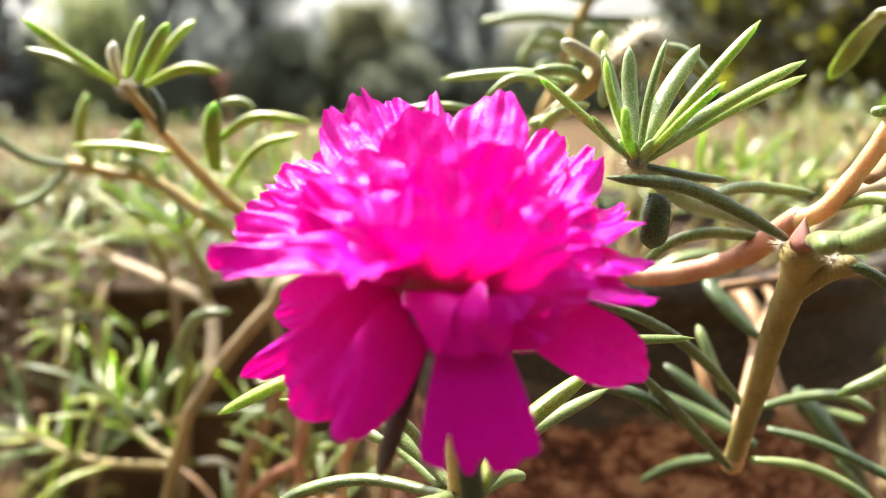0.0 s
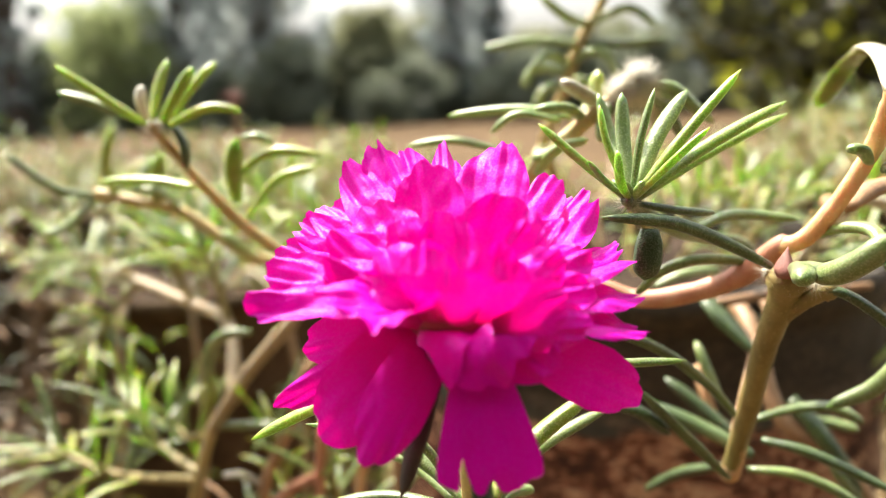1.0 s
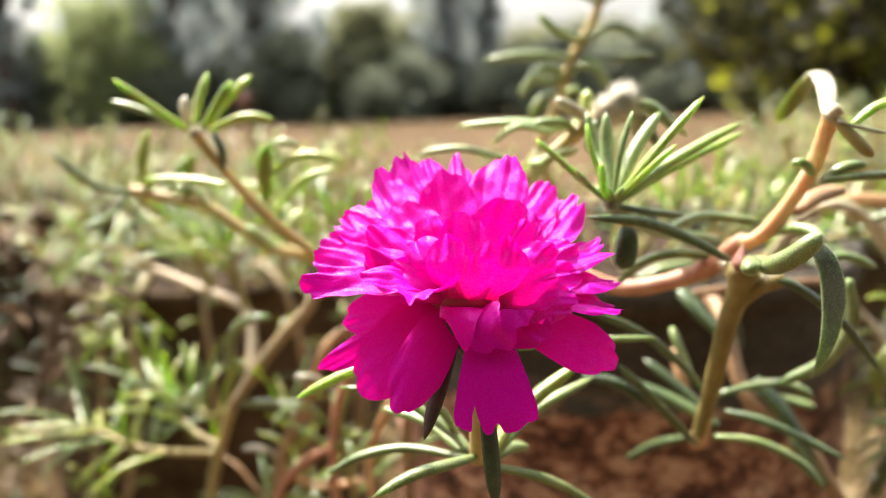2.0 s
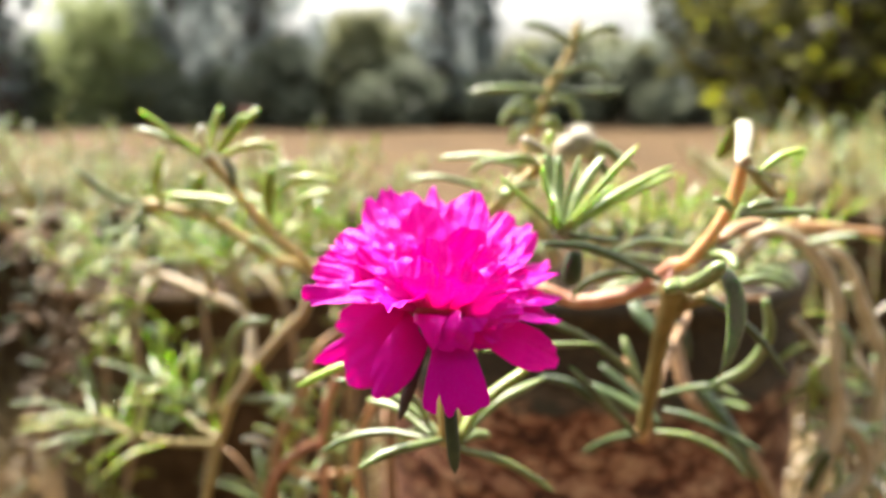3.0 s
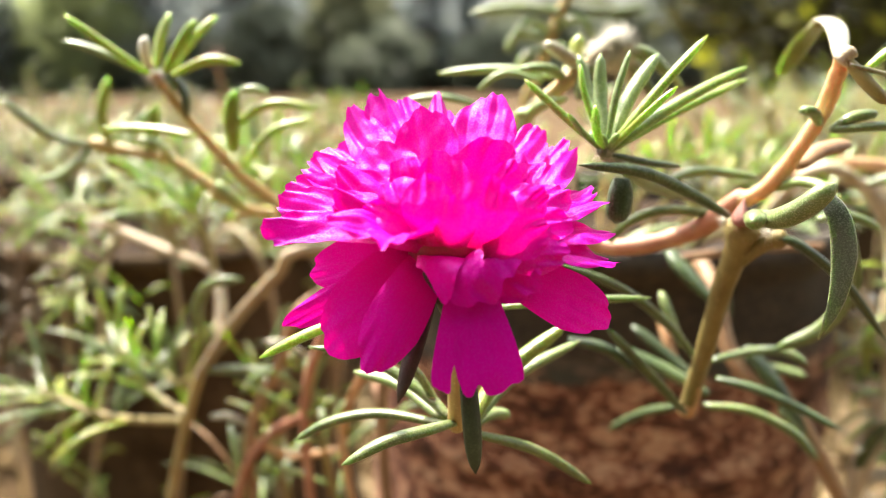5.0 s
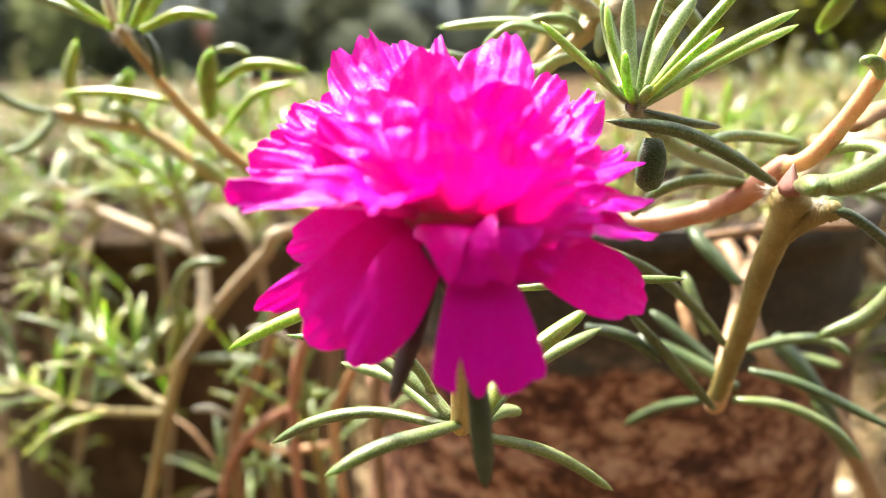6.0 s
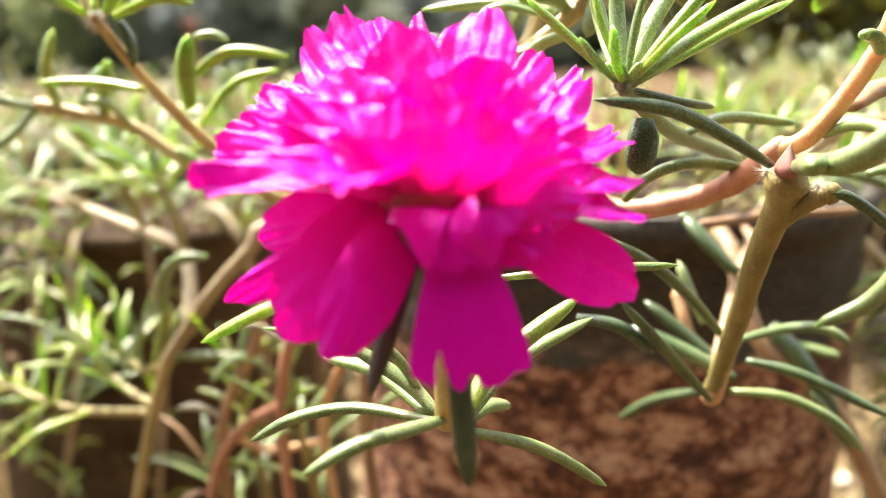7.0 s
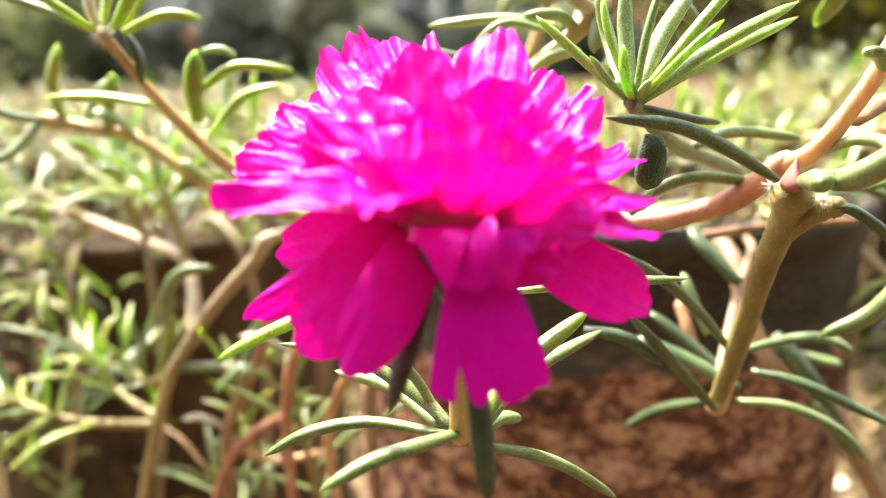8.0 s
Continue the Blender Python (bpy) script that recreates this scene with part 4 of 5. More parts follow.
def spray(root, bend, tip, seed, count=9, size=0.017, mats=(LEAF_SUN, LEAF_SUN, LEAF_FRESH, LEAF), group="shoots in the tin pot", stem_mat=STEM, thick=0.0014):
    """A side shoot: bent stem, then leaves that grow denser towards its tip."""
    rng = random.Random(seed)
    root, tip = Vector(root), Vector(tip)
    bend = root.lerp(tip, 0.5) + Vector(bend)
    text = "side shoot with a tuft of fresh green leaves" if stem_mat is STEM else "pale old side shoot with small light green leaves" if stem_mat is STEM_PALE else "withered side shoot with dry brown leaves"
    p = thing("succulent_shoot", root, text, "succulent shoot", group)
    stem(p, [root, bend, tip], thick * 1.2, thick * 0.8, stem_mat, 14)
    pts = curve_points([root, bend, tip], 30)
    ax = (pts[-1] - pts[-5]).normalized()
    count = int(count * 1.6)
    for k in range(count):
        u = 0.35 + 0.65 * (k / (count - 1)) ** 0.6
        b = pts[min(29, int(u * 29))]
        az = k * 2.4 + rng.random()
        q = ax.orthogonal().normalized()
        d = (Matrix.Rotation(az, 3, ax) @ q) + ax * (0.35 + 0.9 * max(0, u - 0.75) / 0.25) + Vector((0, 0, 0.25))
        d.normalize()
        ln = size * rng.uniform(0.95, 1.65)
        leaf(p, [b, b + d * ln * 0.55 + Vector((0, 0, 0.0015)), b + d * ln + Vector((0, 0, rng.uniform(-0.003, 0.002)))], rng.uniform(0.0021, 0.0030), rng.choice(mats), -0.4, 0.6, n=10, sides=8)
    return p


# side shoots low on the left
spray((-0.0845, 0.2140, 0.4445), (0, 0, -0.004), (-0.1387, 0.2320, 0.4476), 51, 12, 0.020)
spray((-0.0815, 0.2140, 0.4465), (0, 0, -0.004), (-0.1114, 0.2350, 0.4614), 52, 10, 0.018)
spray((-0.1270, 0.2850, 0.4916), (0, 0, 0), (-0.1421, 0.2700, 0.4684), 53, 8, 0.018)
spray((-0.0771, 0.2150, 0.4601), (0, 0, -0.005), (-0.1007, 0.2400, 0.4541), 55, 9, 0.018)
spray((-0.0471, 0.2150, 0.3933), (0, 0, 0), (-0.0594, 0.2220, 0.4552), 56, 9, 0.018)
spray((-0.0292, 0.2000, 0.4016), (0, 0, 0), (-0.0380, 0.1950, 0.4630), 58, 7, 0.017, (LEAF, LEAF_PALE, LEAF))
spray((-0.0974, 0.2620, 0.4878), (0, 0, 0.002), (-0.1036, 0.2550, 0.5140), 59, 9, 0.019)
spray((-0.012, 0.255, 0.497), (0, 0, 0.002), (-0.0730, 0.2600, 0.5279), 63, 9, 0.016)
spray((-0.006, 0.262, 0.497), (0, 0, 0.002), (-0.0647, 0.2650, 0.5167), 64, 9, 0.015)
spray((-0.014, 0.270, 0.497), (0, 0, 0.002), (-0.0864, 0.2700, 0.5112), 65, 9, 0.016)
spray((-0.0771, 0.2400, 0.4861), (0, 0, 0.004), (-0.0860, 0.2450, 0.5116), 60, 9, 0.019)
spray((-0.1270, 0.2850, 0.4916), (0, 0, 0.004), (-0.1576, 0.2900, 0.5013), 61, 10, 0.020)
spray((-0.0562, 0.2200, 0.3898), (0, 0, 0), (-0.0702, 0.2200, 0.4248), 62, 8, 0.018, (LEAF, LEAF_PALE, STEM_BROWN))

# bare reddish-brown stems hanging down the front of the tin
dry_at = Vector((-0.0228, 0.1960, 0.4913))
dry = thing("succulent_shoot", dry_at, "bare reddish-brown old stems trailing down the tin", "succulent shoot", "shoots in the tin pot")
for ctrl, r, mat in (
    (((0.01, 0.212, 0.498), (-0.0122, 0.1900, 0.4999), (-0.0138, 0.1860, 0.4809), (-0.0165, 0.1860, 0.4599), (-0.0150, 0.1880, 0.4179)), 0.0021, STEM_BROWN),
    (((0.005, 0.216, 0.498), (-0.0244, 0.1960, 0.4948), (-0.0344, 0.1920, 0.4786), (-0.0393, 0.1920, 0.4570), (-0.0388, 0.1940, 0.4138)), 0.0019, STEM_RED),
    (((0.0, 0.222, 0.498), (-0.0379, 0.2050, 0.4885), (-0.0495, 0.2050, 0.4662), (-0.0599, 0.2060, 0.4425), (-0.0587, 0.2080, 0.4023)), 0.0020, STEM_BROWN),
    (((-0.0138, 0.1860, 0.4809), (-0.0227, 0.1900, 0.4688), (-0.0289, 0.1940, 0.4486), (-0.0248, 0.1960, 0.4106)), 0.0016, STEM_PINK),
    (((-0.0393, 0.1920, 0.4570), (-0.0505, 0.1980, 0.4485), (-0.0618, 0.2040, 0.4316), (-0.0677, 0.2060, 0.4036)), 0.0016, STEM_RED),
    (((-0.0599, 0.2060, 0.4425), (-0.0478, 0.2080, 0.4355), (-0.0326, 0.2060, 0.4386)), 0.0013, STEM_PINK),
):
    stem(dry, list(ctrl), r, r * 0.85, mat, 30, "stem", "", ((0.3, 0.12), (0.45, 0.14), (0.6, 0.12), (0.75, 0.14)))
for k, (b, t2) in enumerate((
    ((-0.0137, 0.1860, 0.4742), (-0.0266, 0.1830, 0.4826)),
    ((-0.0160, 0.1860, 0.4552), (-0.0048, 0.1830, 0.4647)),
    ((-0.0369, 0.1920, 0.4742), (-0.0492, 0.1890, 0.4804)),
    ((-0.0403, 0.1920, 0.4552), (-0.0285, 0.1890, 0.4630)),
    ((-0.0494, 0.2050, 0.4666), (-0.0606, 0.2020, 0.4593)),
    ((-0.0580, 0.2060, 0.4457), (-0.0708, 0.2030, 0.4513)),
)):
    b, t2 = Vector(b), Vector(t2)
    leaf(dry, [b, b.lerp(t2, 0.55) + Vector((0, 0, 0.002)), t2], 0.0032, (LEAF_FRESH, LEAF, LEAF_DRY)[k % 3], 0.3)

# withered shoots at the edge of the neighbouring pot
DRY_MATS = (STEM_DEAD, STEM_DEAD, STEM_BROWN, LEAF_DARK)
for root, tip, k in (
    ((-0.1893, 0.3600, 0.5000), (-0.1989, 0.3300, 0.4749), 0), ((-0.2126, 0.3700, 0.4925), (-0.2272, 0.3400, 0.4468), 1), ((-0.1883, 0.3600, 0.4826), (-0.2011, 0.3400, 0.4292), 2),
    ((-0.2018, 0.3500, 0.4702), (-0.2207, 0.3400, 0.4082), 3), ((-0.1932, 0.3500, 0.4437), (-0.2124, 0.3400, 0.3806), 4), ((-0.2148, 0.3500, 0.4317), (-0.2355, 0.3400, 0.3584), 5), ((-0.2141, 0.3600, 0.5085), (-0.2249, 0.3400, 0.4865), 6),
):
    spray(root, (0, 0, 0.004), tip, 90 + k, 12, 0.010, DRY_MATS, "withered shoots", STEM_DEAD)

for k, (root, tip, size) in enumerate((
    ((0.100, 0.250, 0.496), (0.1378, 0.2350, 0.5114), 0.014), ((0.108, 0.262, 0.496), (0.1493, 0.2450, 0.5225), 0.015),
    ((0.074, 0.262, 0.496), (0.0965, 0.2580, 0.5255), 0.015), ((0.062, 0.255, 0.496), (0.0802, 0.2500, 0.5229), 0.014),
    ((0.086, 0.265, 0.496), (0.1149, 0.2600, 0.5226), 0.015), ((0.080, 0.235, 0.496), (0.1132, 0.2250, 0.5057), 0.012),
)):
    spray(root, (0, 0, 0.004), tip, 110 + k, 8, size, (LEAF_SUN, LEAF_SUN, LEAF_PALE, LEAF))

l2_at = Vector((-0.0575, 0.2050, 0.5161))
l2 = thing("succulent_shoot", l2_at, "pinkish trailing shoot with a bare knobbly end", "succulent shoot", "shoots in the tin pot")
stem(l2, [(-0.012, 0.25, 0.496), (-0.0460, 0.2150, 0.5115), l2_at, (-0.0754, 0.2050, 0.5289), (-0.0878, 0.2050, 0.5320), (-0.0986, 0.2050, 0.5344)], 0.0020, 0.0018, STEM_TAN, 24, "stem", "", ((0.97, 0.25),))
leaf(l2, [(-0.0560, 0.2060, 0.5150), (-0.0593, 0.2000, 0.5204), (-0.0632, 0.2000, 0.5238)], 0.004, LEAF_PALE, 0.5)
leaf(l2, [(-0.0933, 0.2050, 0.5334), (-0.0945, 0.2030, 0.5425), (-0.0910, 0.2020, 0.5527)], 0.0044, LEAF_SUN, 0.3)
leaf(l2, [(-0.0820, 0.2050, 0.5307), (-0.0807, 0.2030, 0.5384), (-0.0785, 0.2020, 0.5455)], 0.0042, LEAF_SUN, 0.3)
leaf(l2, [(-0.0891, 0.2060, 0.5319), (-0.0866, 0.2080, 0.5388), (-0.0828, 0.2090, 0.5438)], 0.0038, LEAF, 0.3)
leaf(l2, [(-0.0754, 0.2050, 0.5286), (-0.0790, 0.2020, 0.5344), (-0.0844, 0.2000, 0.5362)], 0.0038, LEAF_PALE, 0.4)
leaf(l2, [(-0.0987, 0.2050, 0.5340), (-0.1078, 0.2000, 0.5371), (-0.1171, 0.1950, 0.5471)], 0.004, LEAF, 0.4)
leaf(l2, [(-0.0987, 0.2050, 0.5340), (-0.1055, 0.2000, 0.5263), (-0.1124, 0.2000, 0.5246)], 0.004, LEAF_PALE, 0.4)

# ---- taller shoots behind ----
b1 = Vector((0.0167, 0.1420, 0.5439))
back = thing("succulent_shoot", b1, "tan shoot with a fuzzy white dried head", "succulent shoot", "shoots in the tin pot")
stem(back, [(0.03, 0.24, 0.496), (0.0108, 0.1600, 0.5294), b1, (0.0230, 0.1400, 0.5500), (0.0286, 0.1390, 0.5547), (0.0330, 0.1380, 0.5576)], 0.0020, 0.0016, STEM_TAN, 24)
tuft(back, Vector((0.0346, 0.1370, 0.5587)), 2400, 0.0070, 21, HAIR, "dried_head")
tuft(back, Vector((0.0318, 0.1380, 0.5569)), 1500, 0.0056, 22, HAIR, "dried_head")
leaf(back, [(0.0287, 0.1400, 0.5547), (0.0255, 0.1380, 0.5567), (0.0207, 0.1370, 0.5595)], 0.0040, LEAF_DRY, 0.9)
leaf(back, [(0.0259, 0.1400, 0.5520), (0.0220, 0.1380, 0.5546), (0.0161, 0.1370, 0.5547)], 0.0032, LEAF_PALE, 0.6)
leaf(back, [(0.0247, 0.1400, 0.5523), (0.0275, 0.1420, 0.5564), (0.0282, 0.1430, 0.5613)], 0.0042, LEAF_SUN, 0.5)
leaf(back, [(0.0345, 0.1390, 0.5575), (0.0407, 0.1390, 0.5575), (0.0460, 0.1380, 0.5524)], 0.0040, LEAF_PALE, 0.6)
leaf(back, [(0.0341, 0.1410, 0.5569), (0.0380, 0.1420, 0.5540), (0.0390, 0.1430, 0.5486)], 0.0036, LEAF_DRY, 0.5)
leaf(back, [(0.0219, 0.1410, 0.5496), (0.0194, 0.1390, 0.5469), (0.0155, 0.1380, 0.5458)], 0.0036, LEAF_PALE, 0.7)
leaf(back, [(0.0309, 0.1390, 0.5557), (0.0286, 0.1370, 0.5535), (0.0276, 0.1360, 0.5485)], 0.0032, LEAF, 0.5)
leaf(back, [(0.0231, 0.1420, 0.5529), (0.0138, 0.1460, 0.5546), (0.0002, 0.1500, 0.5538)], 0.0030, LEAF_PALE, 0.5)
leaf(back, [(0.0213, 0.1420, 0.5523), (0.0136, 0.1430, 0.5538), (0.0082, 0.1440, 0.5504)], 0.0024, LEAF_PALE, 0.4)
leaf(back, [(0.0114, 0.1460, 0.5466), (0.0015, 0.1480, 0.5490), (-0.0080, 0.1500, 0.5481)], 0.0026, LEAF_PALE, 0.5)
leaf(back, [(0.0333, 0.1400, 0.5570), (0.0393, 0.1400, 0.5546), (0.0432, 0.1400, 0.5482)], 0.0034, LEAF, 0.5)
leaf(back, [(0.0349, 0.1420, 0.5569), (0.0440, 0.1450, 0.5557), (0.0511, 0.1480, 0.5507)], 0.0030, LEAF_PALE, 0.5)
leaf(back, [(0.0166, 0.1400, 0.5429), (0.0197, 0.1360, 0.5474), (0.0252, 0.1340, 0.5492)], 0.0030, LEAF_PALE, 0.6)

# dried flower head of the neighbouring pot
dh = Vector((-0.1270, 0.4300, 0.5605))
head = thing("dried_flower", (-0.13, 0.43, 0.455), "dried pinkish-brown flower head on a thin stalk", "dried flower")
stem(head, [(-0.13, 0.43, 0.455), Vector((-0.13, 0.43, 0.455)).lerp(dh, 0.5) + Vector((0.006, 0, 0)), dh], 0.0016, 0.0013, STEM_BROWN, 14, "stalk")
tuft(head, dh, 500, 0.012, 31, BUDSCALE, "dried_petals")

b2 = Vector((0.0319, 0.2450, 0.5527))
tall = thing("succulent_shoot", b2, "tall thin shoot with leaves in tiers", "succulent shoot", "shoots in the tin pot")
stem(tall, [(0.05, 0.30, 0.496), (0.0288, 0.2500, 0.5369), b2, (0.0391, 0.2450, 0.5731), (0.0453, 0.2450, 0.5840), (0.0486, 0.2450, 0.5965)], 0.0024, 0.0018, STEM_TAN, 24)
# Half the leaves take the pale green, backlight put into their colour.
for ctrl, mat in (
    (((0.0345, 0.2450, 0.5639), (0.0246, 0.2400, 0.5648), (0.0206, 0.2400, 0.5593)), LEAF_PALE),
    (((0.0345, 0.2450, 0.5648), (0.0436, 0.2430, 0.5703), (0.0509, 0.2400, 0.5620)), LEAF_PALE),
    (((0.0355, 0.2450, 0.5658), (0.0283, 0.2400, 0.5693), (0.0224, 0.2350, 0.5638)), LEAF_PALE),
    (((0.0391, 0.2450, 0.5722), (0.0226, 0.2400, 0.5729), (0.0086, 0.2400, 0.5715)), LEAF_PALE),
    (((0.0391, 0.2450, 0.5728), (0.0524, 0.2400, 0.5714), (0.0653, 0.2400, 0.5724)), LEAF),
    (((0.0418, 0.2450, 0.5777), (0.0336, 0.2400, 0.5801), (0.0261, 0.2400, 0.5863)), LEAF_PALE),
    (((0.0418, 0.2450, 0.5777), (0.0520, 0.2400, 0.5818), (0.0614, 0.2400, 0.5764)), LEAF),
    (((0.0470, 0.2450, 0.5894), (0.0369, 0.2400, 0.5941), (0.0277, 0.2400, 0.5959)), LEAF),
    (((0.0470, 0.2450, 0.5894), (0.0551, 0.2400, 0.5940), (0.0642, 0.2400, 0.5940)), LEAF),
    (((0.0373, 0.2450, 0.5691), (0.0454, 0.2400, 0.5689), (0.0498, 0.2400, 0.5609)), LEAF_PALE),
    (((0.0337, 0.2450, 0.5602), (0.0275, 0.2400, 0.5583), (0.0239, 0.2400, 0.5519)), LEAF_FRESH),
    (((0.0337, 0.2450, 0.5583), (0.0401, 0.2500, 0.5611), (0.0451, 0.2500, 0.5544)), LEAF_FRESH),
):
    leaf(tall, ctrl, 0.0046, mat, 0.5)

# brown shoot trailing down the tin
tr_at = Vector((0.0729, 0.1650, 0.4840))
trail = thing("succulent_shoot", tr_at, "brown bare shoot trailing down past the tin", "succulent shoot", "shoots in the tin pot")
stem(trail, [(0.07, 0.210, 0.498), (0.0700, 0.1820, 0.5029), tr_at, (0.0853, 0.1600, 0.4740), (0.0963, 0.1580, 0.4558), (0.1062, 0.1580, 0.4371)], 0.0026, 0.0022, STEM_BROWN, 24)
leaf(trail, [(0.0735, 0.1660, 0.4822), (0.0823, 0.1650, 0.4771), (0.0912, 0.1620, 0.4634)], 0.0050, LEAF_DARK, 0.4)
leaf(trail, [(0.0746, 0.1660, 0.4836), (0.0843, 0.1650, 0.4818), (0.0898, 0.1620, 0.4812)], 0.0036, LEAF_PALE, 0.6)
leaf(trail, [(0.0945, 0.1600, 0.4589), (0.0879, 0.1560, 0.4666), (0.0808, 0.1560, 0.4759)], 0.0036, LEAF, 0.5)


# pale stems hanging at the right of the tin
hang_at = Vector((0.1180, 0.2000, 0.5223))
hanging = thing("succulent_shoot", hang_at, "pale thick old stems hanging down beside the tin", "succulent shoot", "shoots in the tin pot")
stem(hanging, [(0.10, 0.235, 0.498), (0.1023, 0.2000, 0.5259), hang_at, (0.1291, 0.2000, 0.5063), (0.1307, 0.2000, 0.4811), (0.1336, 0.2000, 0.4621), (0.1282, 0.2000, 0.4383), (0.1242, 0.2000, 0.4169)], 0.0019, 0.0028, STEM_PALE, 60, "stem", "", ((0.35, 0.42), (0.45, 0.42), (0.54, 0.42), (0.62, 0.42), (0.70, 0.42), (0.78, 0.42), (0.87, 0.42)))
stem(hanging, [(0.1142, 0.2020, 0.5238), (0.1375, 0.2150, 0.5157), (0.1486, 0.2200, 0.4974), (0.1577, 0.2200, 0.4765), (0.1573, 0.2200, 0.4505), (0.1636, 0.2200, 0.4192)], 0.0019, 0.0029, STEM_PALE, 50, "branch", "", ((0.3, 0.42), (0.42, 0.42), (0.52, 0.42), (0.63, 0.42), (0.74, 0.42), (0.85, 0.42)))
stem(hanging, [(0.1336, 0.2000, 0.4621), (0.1418, 0.2000, 0.4561), (0.1458, 0.2000, 0.4448), (0.1382, 0.2000, 0.4342), (0.1287, 0.2000, 0.4320)], 0.0030, 0.0026, STEM_PALE, 20, "branch")
stem(hanging, [(0.0986, 0.2050, 0.5260), (0.1209, 0.2100, 0.5272), (0.1528, 0.2200, 0.5228)], 0.0022, 0.0018, STEM_PINK, 16, "branch")
stem(hanging, [(0.0611, 0.1720, 0.5086), (0.0771, 0.1750, 0.5099), (0.0987, 0.1800, 0.5096)], 0.0014, 0.0011, STEM_BROWN, 16, "branch")
for ctrl, width, mat in (
    (((0.0930, 0.1800, 0.5189), (0.1007, 0.1800, 0.5172), (0.1090, 0.1800, 0.5138)), 0.0040, LEAF),
    (((0.1256, 0.2000, 0.4671), (0.1218, 0.1950, 0.4769), (0.1229, 0.1950, 0.4837)), 0.0036, LEAF_FRESH),
    (((0.1309, 0.2000, 0.4711), (0.1249, 0.1950, 0.4750), (0.1224, 0.1950, 0.4789)), 0.0036, LEAF_FRESH),
    (((0.1180, 0.2000, 0.5223), (0.1253, 0.1950, 0.5260), (0.1307, 0.1900, 0.5272)), 0.0044, LEAF),
    (((0.1180, 0.2000, 0.5223), (0.1114, 0.2050, 0.5280), (0.1060, 0.2100, 0.5262)), 0.0040, LEAF_PALE),
    (((0.1266, 0.2000, 0.4340), (0.1263, 0.1950, 0.4450), (0.1278, 0.1900, 0.4555)), 0.0050, LEAF_DARK),
    (((0.1324, 0.2000, 0.4549), (0.1415, 0.2000, 0.4591), (0.1504, 0.2000, 0.4603)), 0.0044, LEAF_PALE),
    (((0.1298, 0.2000, 0.4987), (0.1321, 0.1950, 0.4925), (0.1348, 0.1950, 0.4829)), 0.0034, LEAF),
):
    leaf(hanging, ctrl, width, mat, 0.5)
# stubby leaf remains along the old stems
rng = random.Random(77)
for line in (((0.1291, 0.2000, 0.5063), (0.1307, 0.2000, 0.4811), (0.1336, 0.2000, 0.4621), (0.1282, 0.2000, 0.4383)), ((0.1486, 0.2200, 0.4974), (0.1577, 0.2200, 0.4765), (0.1573, 0.2200, 0.4505), (0.1636, 0.2200, 0.4192))):
    for b in curve_points(line, 11):
        d = Vector((rng.choice((-1, 1)) * rng.uniform(0.5, 1), rng.uniform(-0.7, 0.2), rng.uniform(-0.5, 0.6))).normalized()
        ln = rng.uniform(0.006, 0.013)
        leaf(hanging, [b, b + d * ln * 0.6 + Vector((0, 0, 0.001)), b + d * ln], rng.uniform(0.0022, 0.0034), rng.choice((LEAF_PALE, LEAF_SUN, LEAF_DRY)), 0.2, 0.6, n=10, sides=8)

# pale tangled shoots beside the tin, low down
for k, (root, tip) in enumerate((
    ((0.1351, 0.22, 0.4754), (0.141, 0.21, 0.4455)),
    ((0.1544, 0.235, 0.4749), (0.1624, 0.225, 0.4409)),
    ((0.1307, 0.215, 0.4559), (0.1488, 0.21, 0.431)),
    ((0.1708, 0.24, 0.4551), (0.1606, 0.235, 0.4149)),
    ((0.1267, 0.225, 0.4906), (0.1361, 0.22, 0.4647)),
)):
    spray(root, (0.004, -0.004, 0.002), tip, 150 + k, 7, 0.013, (LEAF_PALE, LEAF_FRESH, LEAF_DRY), stem_mat=STEM_PALE, thick=0.0018)

# ---- generic shoots of the other pots ----
def generic_shoot(length, lean, seed, hang=0.0):
    """A shoot at the world's origin: a bent stem, leaves in spirals, a tuft on top."""
    rng = random.Random(seed)
    p = thing("succulent_shoot", (0, 0, 0), "", "")
    a = rng.uniform(0, 6.3)
    ax = Vector((1, 0, 0))
    if hang:
        ctrl = [(0, 0, 0), (0.03, 0, 0.012), (0.055, 0.004, -0.01), (0.06, 0.006, -hang * 0.5), (0.064, -0.004, -hang), (0.075, 0, -hang * 1.1)]
    else:
        ctrl = [(0, 0, 0), ax * lean * 0.3 + Vector((0, 0.004, length * 0.4)), ax * lean * 0.65 + Vector((0, -0.003, length * 0.75)), ax * lean + Vector((0, 0, length))]
    pts = curve_points(ctrl, 40)
    mat = rng.choice((STEM_OLD, STEM_OLD, STEM_BROWN)) if hang else rng.choice((STEM_TAN, STEM, STEM_BROWN, STEM))
    stem(p, ctrl, 0.0023, 0.0016, mat, 18)
    count = 11 if not hang else 18
    for k in range(count):
        u = 0.25 + 0.75 * k / (count - 1)
        b = pts[min(39, int(u * 39))]
        az = a + k * 2.4
        up = rng.uniform(-0.1, 0.7) + (0.9 if u > 0.9 else 0)
        d = Vector((math.cos(az), math.sin(az), up)).normalized()
        ln = rng.uniform(0.013, 0.023)
        m = rng.choice((LEAF, LEAF_SUN, LEAF_SUN, LEAF_FRESH, LEAF_PALE))
        leaf(p, [b, b + d * ln * 0.55 + Vector((0, 0, 0.002)), b + d * ln + Vector((0, 0, rng.uniform(-0.004, 0.003)))], rng.uniform(0.0026, 0.0037), m, 0.2, 0.65, n=9, sides=7)
    return p


